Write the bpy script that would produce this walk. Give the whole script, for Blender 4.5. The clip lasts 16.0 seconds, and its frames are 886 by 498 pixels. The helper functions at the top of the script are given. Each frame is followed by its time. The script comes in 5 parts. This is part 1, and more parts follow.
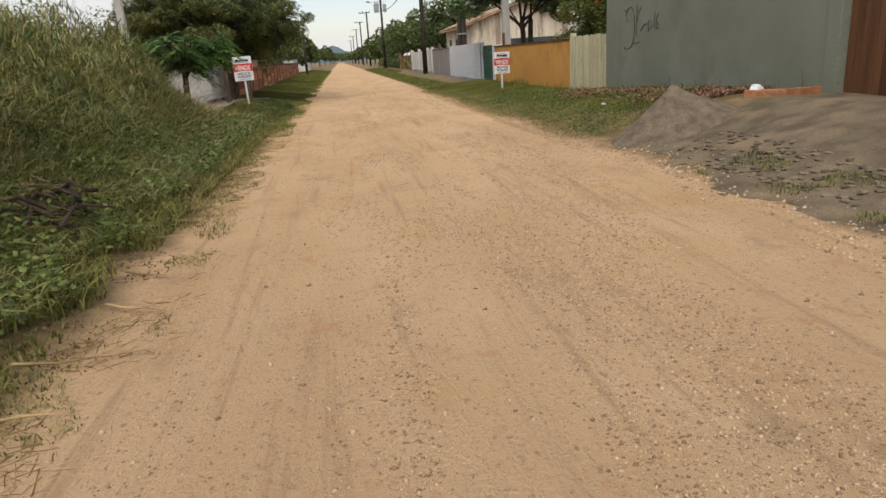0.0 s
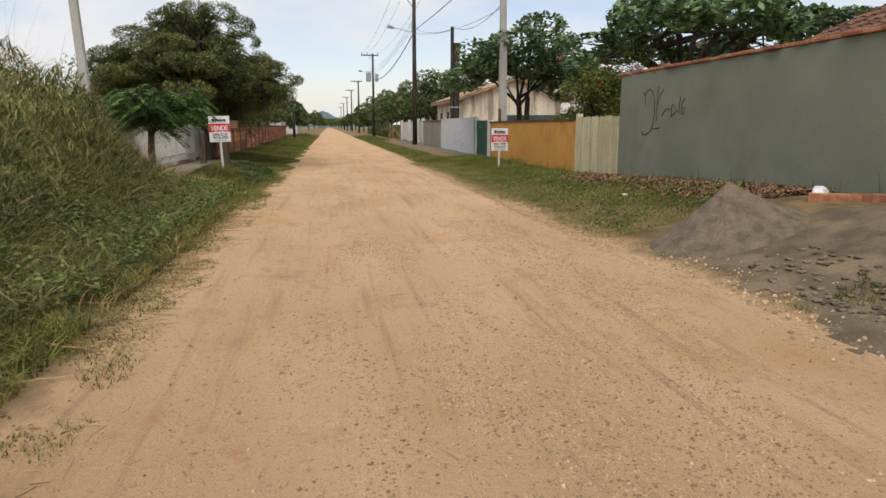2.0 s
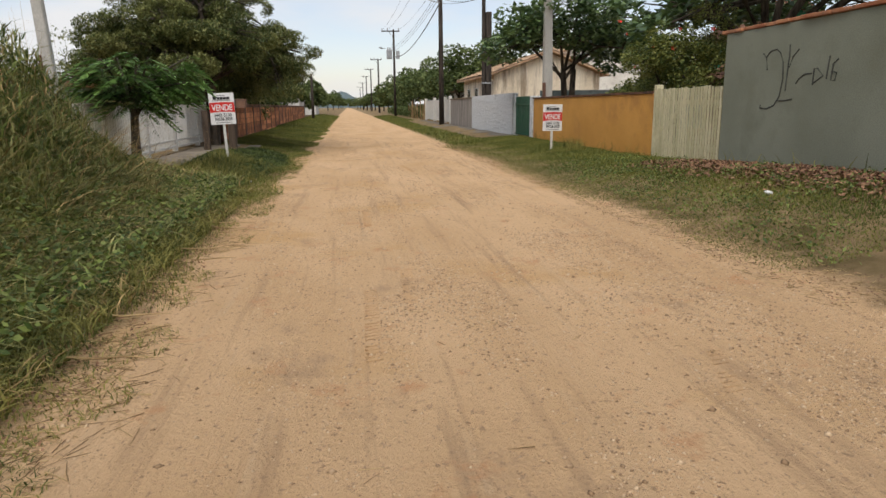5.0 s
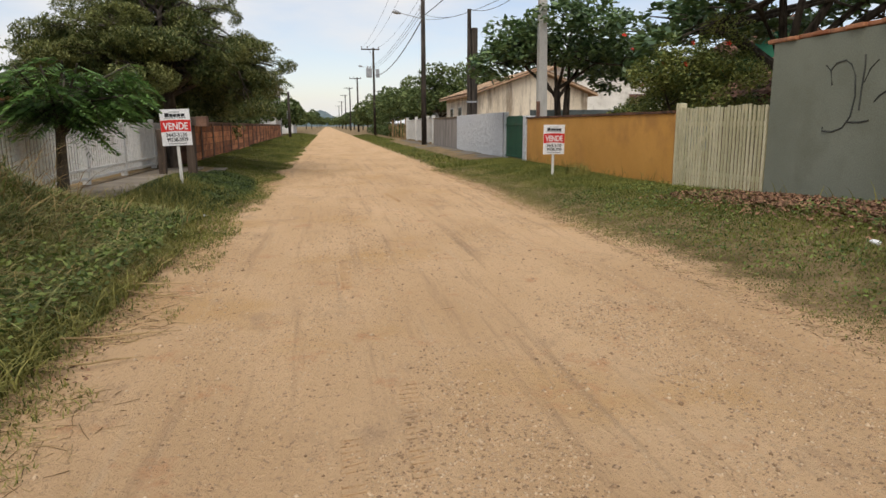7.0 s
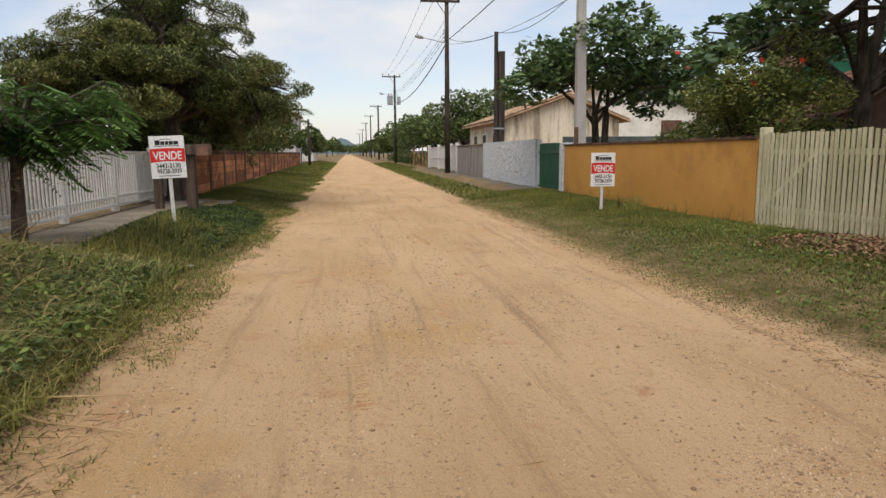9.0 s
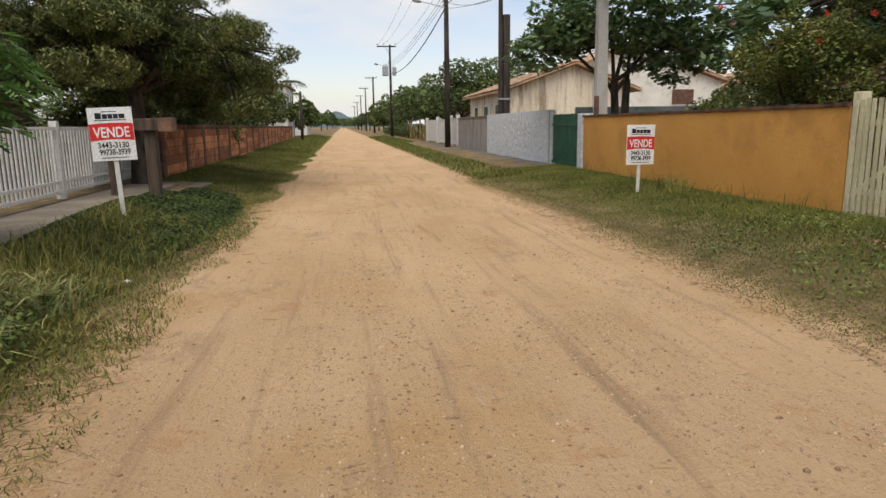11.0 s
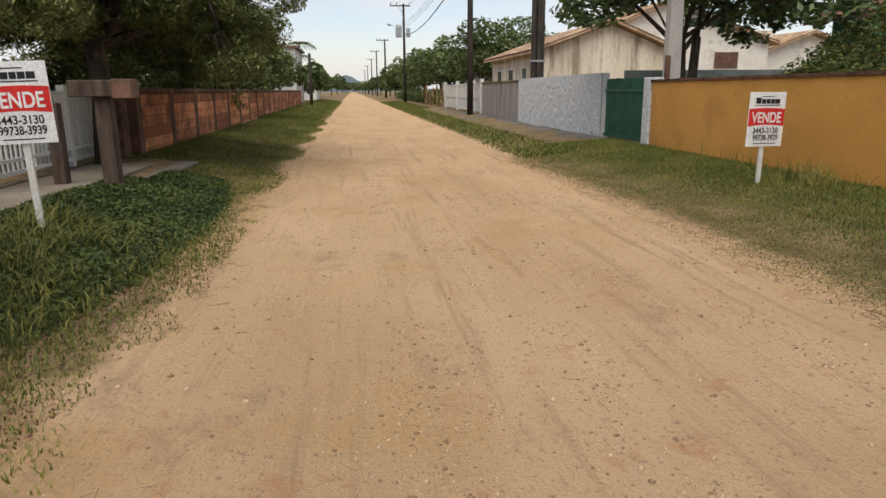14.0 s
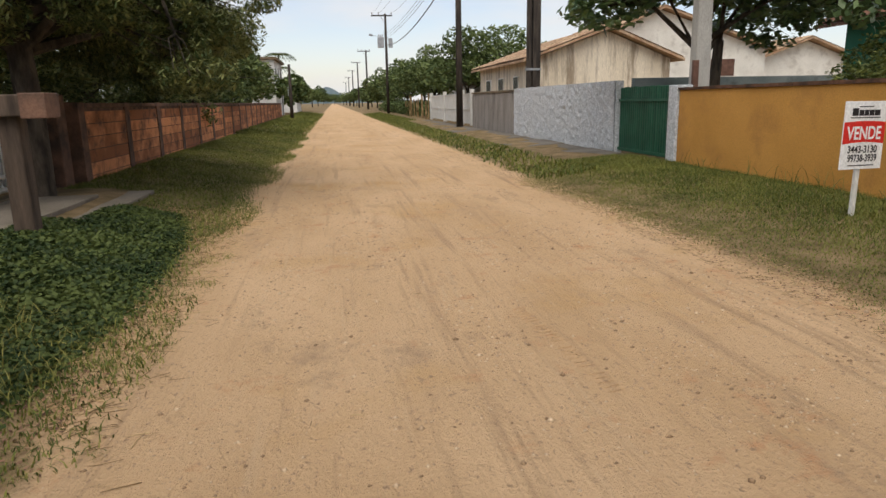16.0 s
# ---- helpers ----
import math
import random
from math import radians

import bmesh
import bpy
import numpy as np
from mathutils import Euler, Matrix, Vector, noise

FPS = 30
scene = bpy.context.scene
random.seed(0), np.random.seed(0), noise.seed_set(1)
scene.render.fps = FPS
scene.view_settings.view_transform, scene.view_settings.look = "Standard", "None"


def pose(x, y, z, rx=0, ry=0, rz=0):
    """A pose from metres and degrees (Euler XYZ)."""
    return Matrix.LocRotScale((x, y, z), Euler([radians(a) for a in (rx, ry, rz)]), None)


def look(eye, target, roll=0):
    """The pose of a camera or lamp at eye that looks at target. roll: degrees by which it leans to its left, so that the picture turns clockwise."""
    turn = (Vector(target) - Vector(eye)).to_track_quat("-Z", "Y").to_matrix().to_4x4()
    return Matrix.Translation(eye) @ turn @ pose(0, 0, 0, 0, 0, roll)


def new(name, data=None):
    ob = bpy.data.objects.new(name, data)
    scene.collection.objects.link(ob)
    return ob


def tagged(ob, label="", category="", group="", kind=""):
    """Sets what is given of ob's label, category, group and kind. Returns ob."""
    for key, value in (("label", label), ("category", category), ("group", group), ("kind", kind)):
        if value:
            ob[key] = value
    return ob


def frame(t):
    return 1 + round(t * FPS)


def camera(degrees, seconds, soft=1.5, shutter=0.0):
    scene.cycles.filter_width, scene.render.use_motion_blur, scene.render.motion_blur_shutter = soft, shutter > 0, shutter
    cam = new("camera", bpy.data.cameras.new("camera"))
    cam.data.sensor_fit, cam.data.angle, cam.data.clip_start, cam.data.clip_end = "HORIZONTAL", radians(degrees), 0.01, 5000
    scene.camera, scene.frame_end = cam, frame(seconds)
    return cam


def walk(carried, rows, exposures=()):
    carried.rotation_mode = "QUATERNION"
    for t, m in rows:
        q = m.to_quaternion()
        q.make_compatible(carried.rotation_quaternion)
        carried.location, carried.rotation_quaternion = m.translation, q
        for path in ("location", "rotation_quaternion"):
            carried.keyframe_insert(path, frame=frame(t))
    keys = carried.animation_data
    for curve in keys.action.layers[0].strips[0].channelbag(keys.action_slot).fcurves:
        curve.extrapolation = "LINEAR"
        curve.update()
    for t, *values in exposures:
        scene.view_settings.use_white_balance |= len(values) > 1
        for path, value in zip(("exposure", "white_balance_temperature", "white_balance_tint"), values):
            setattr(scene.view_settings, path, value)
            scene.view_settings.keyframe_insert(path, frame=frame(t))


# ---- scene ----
cam = camera(67.7, 16.0)
PATH = [
    (0, (0.004, 0.121, 1.369), (0.257, 2.024, 0.807), -3.6),
    (0.5, (-0.016, 0.568, 1.357), (0.31, 2.488, 0.903), -1.8),
    (1, (-0.038, 1.052, 1.366), (0.245, 2.976, 0.896), 0.4),
    (1.5, (0.021, 1.615, 1.372), (0.389, 3.522, 0.893), -2.3),
    (2, (0.073, 2.084, 1.403), (0.403, 4.023, 1.039), 0.0),
    (2.5, (0.061, 2.625, 1.395), (0.342, 4.568, 1.013), 0.3),
    (3, (0.075, 3.109, 1.378), (0.376, 5.032, 0.919), -1.2),
    (3.5, (0.072, 3.62, 1.407), (0.259, 5.567, 0.987), 0.2),
    (4, (-0.008, 4.124, 1.411), (0.22, 6.075, 1.037), -1.4),
    (4.2, (-0.018, 4.325, 1.393), (0.233, 6.268, 0.989), -1.5),
    (6.3, (-0.068, 6.514, 1.333), (0.199, 8.446, 0.89), -0.1),
    (6.5, (-0.054, 6.715, 1.348), (0.238, 8.64, 0.887), -0.6),
    (7, (0.014, 7.237, 1.358), (0.348, 9.174, 0.99), -0.3),
    (7.5, (0.053, 7.704, 1.36), (0.316, 9.643, 0.947), 2.0),
    (8, (0.054, 8.212, 1.379), (0.363, 10.128, 0.899), -0.3),
    (8.5, (0.105, 8.744, 1.399), (0.281, 10.709, 1.066), 0.3),
    (9, (0.081, 9.279, 1.381), (0.36, 11.238, 1.093), -0.4),
    (9.1, (0.087, 9.384, 1.391), (0.304, 11.353, 1.115), -0.6),
    (9.5, (0.104, 9.785, 1.354), (0.41, 11.727, 0.984), -0.3),
    (11.8, (0.159, 12.171, 1.412), (0.438, 14.118, 1.045), -1.0),
    (12, (0.131, 12.36, 1.409), (0.453, 14.296, 1.022), -1.1),
    (12.5, (0.15, 12.887, 1.425), (0.373, 14.843, 1.076), -0.3),
    (13, (0.09, 13.407, 1.412), (0.297, 15.357, 1.018), -0.2),
    (13.5, (0.059, 13.888, 1.41), (0.357, 15.817, 0.972), -1.3),
    (14, (0.005, 14.406, 1.418), (0.259, 16.334, 0.951), -0.5),
    (14.5, (-0.083, 14.918, 1.43), (0.224, 16.842, 0.979), -2.0),
    (15, (-0.067, 15.435, 1.436), (0.242, 17.375, 1.063), -0.3),
    (15.5, (-0.025, 15.939, 1.443), (0.263, 17.887, 1.089), 2.5),
    (16, (-0.065, 16.407, 1.445), (0.24, 18.335, 1.007), -1.1),
]
walk(cam, [(t, look(eye, target, roll)) for t, eye, target, roll in PATH])

# ---- light ----
world = bpy.data.worlds.new("overcast_sky")
scene.world = world
world.use_nodes = True
wn, wl = world.node_tree.nodes, world.node_tree.links
wn.clear()
SUN_EL, SUN_AZ = 58.0, 200.0
w_out = wn.new("ShaderNodeOutputWorld")
w_bg = wn.new("ShaderNodeBackground")
w_sky = wn.new("ShaderNodeTexSky")
w_sky.sky_type = "NISHITA"
w_sky.sun_disc = False
w_sky.sun_elevation, w_sky.sun_rotation = radians(SUN_EL), radians(SUN_AZ)
w_gain = wn.new("ShaderNodeMix")
w_gain.data_type, w_gain.blend_type = "RGBA", "MULTIPLY"
w_gain.inputs[0].default_value = 1.0
w_gain.inputs[7].default_value = (0.165, 0.149, 0.147, 1)
w_co = wn.new("ShaderNodeTexCoord")
w_map = wn.new("ShaderNodeMapping")
w_map.inputs["Scale"].default_value = (1.6, 1.6, 5.0)
w_noise = wn.new("ShaderNodeTexNoise")
w_noise.inputs["Scale"].default_value, w_noise.inputs["Detail"].default_value = 1.7, 6.0
w_ramp = wn.new("ShaderNodeValToRGB")
w_ramp.color_ramp.elements[0].position, w_ramp.color_ramp.elements[1].position = 0.4, 0.6
w_ramp.color_ramp.elements[0].color, w_ramp.color_ramp.elements[1].color = (0.18, 0.18, 0.18, 1), (1, 1, 1, 1)
w_mix = wn.new("ShaderNodeMix")
w_mix.data_type = "RGBA"
w_mix.inputs[7].default_value = (0.81, 0.812, 0.825, 1)
wl.new(w_co.outputs["Generated"], w_map.inputs[0])
wl.new(w_map.outputs[0], w_noise.inputs[0])
wl.new(w_noise.outputs[0], w_ramp.inputs[0])
wl.new(w_sky.outputs[0], w_gain.inputs[6])
wl.new(w_ramp.outputs[0], w_mix.inputs[0])
wl.new(w_gain.outputs[2], w_mix.inputs[6])
wl.new(w_mix.outputs[2], w_bg.inputs[0])
w_bg.inputs[1].default_value = 1.12
wl.new(w_bg.outputs[0], w_out.inputs[0])

sun = new("sun", bpy.data.lights.new("sun", "SUN"))
sun.data.energy, sun.data.angle, sun.data.color = 2.5, radians(55), (1.0, 0.93, 0.82)
sun.matrix_world = pose(0, 0, 30, 90 - SUN_EL, 0, 180 - SUN_AZ)
scene.view_settings.exposure = -0.1


# ---- materials ----
def material(name, a, b, rough=0.85, scale=6.0, fine=60.0, bump=0.15, island=0.0, obj=0.0, metal=0.0, stain=None, stain_scale=1.0, stretch=(1, 1, 1),
             trans=0.0, dist=0.01, spec=0.3, lo=0.35, hi=0.65, slo=0.52, shi=0.68):
    """Two colours mixed by coarse noise, with grain, bump, and if given a stain colour in streaks or patches."""
    m = bpy.data.materials.new(name)
    m.use_nodes = True
    n, l = m.node_tree.nodes, m.node_tree.links
    p = n["Principled BSDF"]
    p.inputs["Roughness"].default_value, p.inputs["Metallic"].default_value = rough, metal
    p.inputs["Specular IOR Level"].default_value = spec
    co = n.new("ShaderNodeTexCoord")
    big = n.new("ShaderNodeTexNoise")
    big.inputs["Scale"].default_value, big.inputs["Detail"].default_value = scale, 5.0
    small = n.new("ShaderNodeTexNoise")
    small.inputs["Scale"].default_value, small.inputs["Detail"].default_value = fine, 3.0
    mp = n.new("ShaderNodeMapping")
    mp.inputs["Scale"].default_value = stretch
    geo = n.new("ShaderNodeNewGeometry")
    l.new(geo.outputs["Position"], mp.inputs[0])
    l.new(mp.outputs[0], big.inputs[0])
    l.new(mp.outputs[0], small.inputs[0])
    ramp = n.new("ShaderNodeValToRGB")
    ramp.color_ramp.elements[0].position, ramp.color_ramp.elements[1].position = lo, hi
    ramp.color_ramp.elements[0].color, ramp.color_ramp.elements[1].color = (*a, 1), (*b, 1)
    src = big.outputs[0]
    if island or obj:
        add = n.new("ShaderNodeMath")
        add.operation = "MULTIPLY_ADD"
        if island:
            l.new(geo.outputs["Random Per Island"], add.inputs[0])
        else:
            oi = n.new("ShaderNodeObjectInfo")
            l.new(oi.outputs["Random"], add.inputs[0])
        add.inputs[1].default_value = island or obj
        sub = n.new("ShaderNodeMath")
        sub.operation = "SUBTRACT"
        sub.inputs[1].default_value = (island or obj) / 2
        l.new(big.outputs[0], add.inputs[2])
        l.new(add.outputs[0], sub.inputs[0])
        src = sub.outputs[0]
    l.new(src, ramp.inputs[0])
    col = ramp.outputs[0]
    if stain:
        sn = n.new("ShaderNodeTexNoise")
        sn.inputs["Scale"].default_value, sn.inputs["Detail"].default_value = stain_scale, 7.0
        sn.inputs["Roughness"].default_value = 0.65
        sr = n.new("ShaderNodeMapRange")
        sr.inputs[1].default_value, sr.inputs[2].default_value = slo, shi
        mx = n.new("ShaderNodeMix")
        mx.data_type = "RGBA"
        l.new(mp.outputs[0], sn.inputs[0])
        l.new(sn.outputs[0], sr.inputs[0])
        l.new(sr.outputs[0], mx.inputs[0])
        l.new(col, mx.inputs[6])
        mx.inputs[7].default_value = (*stain, 1)
        col = mx.outputs[2]
    gr = n.new("ShaderNodeMapRange")
    gr.inputs[1].default_value, gr.inputs[2].default_value = 0.25, 0.75
    gr.inputs[3].default_value, gr.inputs[4].default_value = 0.8, 1.2
    gm = n.new("ShaderNodeMix")
    gm.data_type, gm.blend_type = "RGBA", "MULTIPLY"
    gm.inputs[0].default_value = 1.0
    l.new(small.outputs[0], gr.inputs[0])
    l.new(col, gm.inputs[6])
    l.new(gr.outputs[0], gm.inputs[7])
    l.new(gm.outputs[2], p.inputs["Base Color"])
    if bump:
        bp = n.new("ShaderNodeBump")
        bp.inputs["Strength"].default_value, bp.inputs["Distance"].default_value = bump, dist
        l.new(small.outputs[0], bp.inputs["Height"])
        l.new(bp.outputs[0], p.inputs["Normal"])
    if trans:
        tr = n.new("ShaderNodeBsdfTranslucent")
        ms = n.new("ShaderNodeMixShader")
        ms.inputs[0].default_value = trans
        l.new(gm.outputs[2], tr.inputs[0])
        l.new(p.outputs[0], ms.inputs[1])
        l.new(tr.outputs[0], ms.inputs[2])
        l.new(ms.outputs[0], n["Material Output"].inputs[0])
    return m


M_ROADSTONE = material("pebbles", (0.27, 0.175, 0.1), (0.6, 0.44, 0.28), 0.9, 9, 80, 0.3, island=0.7)
M_STRAW = material("dry_straw", (0.2, 0.13, 0.06), (0.5, 0.36, 0.18), 0.9, 3, 60, 0, island=0.6)
M_GRASS = material("short_grass", (0.085, 0.1, 0.023), (0.29, 0.265, 0.07), 0.65, 1.2, 40, 0, island=0.5, trans=0.25)
M_LAWN = material("mown_grass", (0.078, 0.104, 0.018), (0.22, 0.226, 0.05), 0.65, 0.8, 40, 0, island=0.5, trans=0.25)
M_TALL = material("tall_grass", (0.105, 0.132, 0.042), (0.40, 0.385, 0.15), 0.6, 0.9, 30, 0, island=0.5, trans=0.25)
M_DRYTALL = material("dry_tall_grass", (0.2, 0.13, 0.055), (0.52, 0.37, 0.17), 0.8, 2, 30, 0, island=0.6, trans=0.15)
M_WEED = material("weed_leaf", (0.06, 0.098, 0.022), (0.2, 0.25, 0.06), 0.55, 1.5, 30, 0, island=0.6, trans=0.25)
M_VINE = material("creeper_leaf", (0.034, 0.056, 0.02), (0.115, 0.145, 0.042), 0.5, 2, 30, 0, island=0.5, trans=0.3, spec=0.15)
M_FEATHER = material("feathery_leaf", (0.065, 0.094, 0.03), (0.25, 0.26, 0.09), 0.6, 0.7, 30, 0, island=0.5, trans=0.25)
M_SAPLING = material("sapling_leaf", (0.065, 0.13, 0.032), (0.19, 0.33, 0.085), 0.6, 0.9, 30, 0, island=0.5, trans=0.3)
M_ALMOND = material("broad_leaf", (0.05, 0.095, 0.035), (0.17, 0.25, 0.09), 0.42, 0.8, 30, 0, island=0.6, trans=0.2, spec=0.5)
M_HIBISC = material("shrub_leaf", (0.07, 0.105, 0.028), (0.27, 0.29, 0.08), 0.5, 1.0, 30, 0, island=0.6, trans=0.25)
M_FARLEAF = material("far_foliage", (0.054, 0.083, 0.025), (0.172, 0.216, 0.072), 0.7, 0.3, 10, 0, island=0.6, trans=0.2)
M_FLOWER = material("red_petal", (0.6, 0.02, 0.015), (0.75, 0.06, 0.03), 0.5, 5, 30, 0)
M_BARK = material("bark", (0.03, 0.024, 0.018), (0.1, 0.08, 0.06), 0.95, 8, 50, 0.6, stretch=(1, 1, 0.3), dist=0.02)
M_POLEWOOD = material("creosote_wood", (0.025, 0.021, 0.018), (0.075, 0.06, 0.048), 0.9, 10, 70, 0.4, stretch=(1, 1, 0.12))
M_POSTWOOD = material("weathered_wood", (0.047, 0.034, 0.025), (0.113, 0.081, 0.059), 0.9, 10, 70, 0.4, stretch=(1, 1, 0.15))
M_CONCPOLE = material("pole_concrete", (0.36, 0.35, 0.32), (0.5, 0.48, 0.44), 0.9, 4, 80, 0.25, stain=(0.25, 0.24, 0.22), stretch=(1, 1, 0.3))
M_GREYPAINT = material("grey_green_paint", (0.18, 0.192, 0.144), (0.215, 0.228, 0.175), 0.8, 0.9, 60, 0.2, stain=(0.163, 0.17, 0.122), stain_scale=0.7)
M_YELLOW = material("ochre_paint", (0.52, 0.26, 0.055), (0.6, 0.305, 0.07), 0.75, 1.0, 60, 0.2, stain=(0.44, 0.215, 0.055), stain_scale=1.1)
M_COPING = material("dark_coping", (0.05, 0.03, 0.02), (0.17, 0.085, 0.05), 0.95, 5, 50, 0.4)
M_TERRA = material("terracotta", (0.264, 0.096, 0.044), (0.416, 0.192, 0.096), 0.85, 5, 60, 0.2, obj=0.5, stain=(0.2, 0.1, 0.06), stain_scale=5)
M_ROOFTILE = material("weathered_roof_tile", (0.36, 0.22, 0.13), (0.56, 0.4, 0.26), 0.9, 2, 40, 0.3, island=0.5, stain=(0.2, 0.14, 0.1), stain_scale=1.5)
M_BROWNROOF = material("brown_roof_tile", (0.08, 0.04, 0.025), (0.18, 0.09, 0.055), 0.9, 2, 40, 0.3, island=0.5)
M_CREAM = material("cream_paint", (0.47, 0.43, 0.26), (0.6, 0.55, 0.36), 0.7, 4, 50, 0.15, obj=0.35, stain=(0.33, 0.29, 0.18), stain_scale=5, stretch=(1, 1, 0.3), slo=0.58, shi=0.75)
M_WHITE = material("white_metal_paint", (0.6, 0.59, 0.55), (0.72, 0.71, 0.67), 0.5, 3, 50, 0.06, stain=(0.48, 0.46, 0.4), stain_scale=3, stretch=(1, 1, 0.4))
M_ROUGHWHITE = material("rough_white_plaster", (0.46, 0.48, 0.49), (0.68, 0.7, 0.71), 0.9, 22, 45, 0.9, stain=(0.36, 0.38, 0.38), stain_scale=12, dist=0.03, lo=0.36, hi=0.6, slo=0.56, shi=0.75)
M_GREYWALL = material("bare_plaster", (0.24, 0.215, 0.19), (0.33, 0.3, 0.27), 0.9, 2, 50, 0.25, stain=(0.16, 0.145, 0.13), stain_scale=3, stretch=(1, 1, 0.25))
M_GREEN = material("green_metal_paint", (0.011, 0.068, 0.038), (0.020, 0.099, 0.056), 0.5, 3, 40, 0.06, obj=0.3)
M_GREENHOUSE = material("green_wall_paint", (0.02, 0.13, 0.075), (0.035, 0.18, 0.105), 0.8, 1, 40, 0.15)
M_TEALWALL = material("slate_plaster", (0.1, 0.125, 0.125), (0.16, 0.185, 0.18), 0.9, 1.5, 40, 0.2, stain=(0.07, 0.08, 0.078), stain_scale=2)
M_STAINED = material("streaked_cream_wall", (0.666, 0.570, 0.430), (0.795, 0.699, 0.549), 0.9, 1, 40, 0.15, stain=(0.33, 0.26, 0.185), stain_scale=2.6, stretch=(1, 1, 0.12), slo=0.47, shi=0.62)
M_HOUSEWHITE = material("house_white_paint", (0.682, 0.650, 0.578), (0.805, 0.774, 0.702), 0.85, 1, 40, 0.1, stain=(0.52, 0.48, 0.42), stain_scale=1.5)
M_DARKWIN = material("window_dark", (0.02, 0.018, 0.015), (0.05, 0.042, 0.035), 0.25, 2, 20, 0)
M_BROWNWOOD = material("varnished_wood", (0.074, 0.030, 0.011), (0.149, 0.065, 0.026), 0.45, 6, 60, 0.15, obj=0.5, stretch=(1, 1, 0.08))
M_BROWNFRAME = material("brown_shutter", (0.1, 0.05, 0.035), (0.16, 0.085, 0.06), 0.7, 4, 40, 0.1)
M_BRICK = material("red_block", (0.313, 0.121, 0.052), (0.657, 0.275, 0.119), 0.95, 3, 60, 0.4, obj=0.45, stain=(0.085, 0.05, 0.036), stain_scale=2.2)
M_BRICKPOST = material("mossy_dark_post", (0.076, 0.052, 0.041), (0.198, 0.109, 0.072), 0.95, 4, 60, 0.3)
M_MORTAR = material("old_mortar", (0.07, 0.045, 0.033), (0.15, 0.09, 0.06), 0.95, 5, 60, 0.3)
M_CONC = material("worn_concrete", (0.105, 0.08, 0.05), (0.185, 0.142, 0.09), 0.95, 2.5, 40, 0.6, stain=(0.24, 0.175, 0.105), stain_scale=1.8, dist=0.03, slo=0.5, shi=0.7)
M_PAVE = material("footpath_concrete", (0.124, 0.108, 0.090), (0.192, 0.171, 0.143), 0.95, 1.5, 55, 0.3, stain=(0.12, 0.105, 0.09), stain_scale=1.6)
M_RUBBLE = material("rubble_stone", (0.1, 0.077, 0.05), (0.21, 0.165, 0.11), 0.95, 6, 50, 0.4, obj=0.6)
M_SLAB = material("pale_slab_concrete", (0.17, 0.14, 0.105), (0.27, 0.23, 0.18), 0.95, 1.5, 55, 0.3, stain=(0.2, 0.17, 0.135), stain_scale=1.6)
M_SANDPILE = material("grey_building_sand", (0.14, 0.108, 0.075), (0.235, 0.182, 0.127), 0.98, 7, 40, 1.0, dist=0.04)
M_PLASTIC = material("white_plastic", (0.6, 0.6, 0.6), (0.78, 0.78, 0.78), 0.45, 6, 40, 0.2)
M_SIGN = material("sign_white", (0.72, 0.72, 0.71), (0.8, 0.8, 0.79), 0.45, 2, 40, 0.02)
M_SIGNRED = material("sign_red", (0.56, 0.025, 0.02), (0.64, 0.035, 0.028), 0.45, 2, 40, 0)
M_INK = material("sign_ink", (0.012, 0.012, 0.014), (0.022, 0.022, 0.024), 0.5, 2, 40, 0)
M_SPRAY = material("spray_paint", (0.04, 0.042, 0.036), (0.075, 0.078, 0.068), 0.8, 4, 40, 0)
M_STEEL = material("galvanised_steel", (0.3, 0.31, 0.32), (0.42, 0.43, 0.44), 0.5, 5, 50, 0.05, metal=0.4)
M_WIRE = material("black_cable", (0.03, 0.03, 0.032), (0.05, 0.05, 0.052), 0.6, 5, 50, 0)
M_CHARRED = material("dark_root", (0.02, 0.014, 0.01), (0.06, 0.04, 0.025), 0.95, 8, 50, 0.5)
M_DEADLEAF = material("dead_leaf", (0.12, 0.064, 0.04), (0.31, 0.172, 0.1), 0.9, 3, 40, 0, island=0.7)
# Wooded hill: the blue-grey is distance haze put into its colour.
M_HILL = material("distant_hill", (0.1, 0.14, 0.15), (0.13, 0.17, 0.18), 1.0, 0.01, 0.1, 0)
# Pale wall paint of the far houses, greyed by haze mixed into the colour.
M_HAZEHOUSE = material("hazed_wall_paint", (0.5, 0.5, 0.48), (0.66, 0.65, 0.62), 0.9, 0.5, 10, 0)


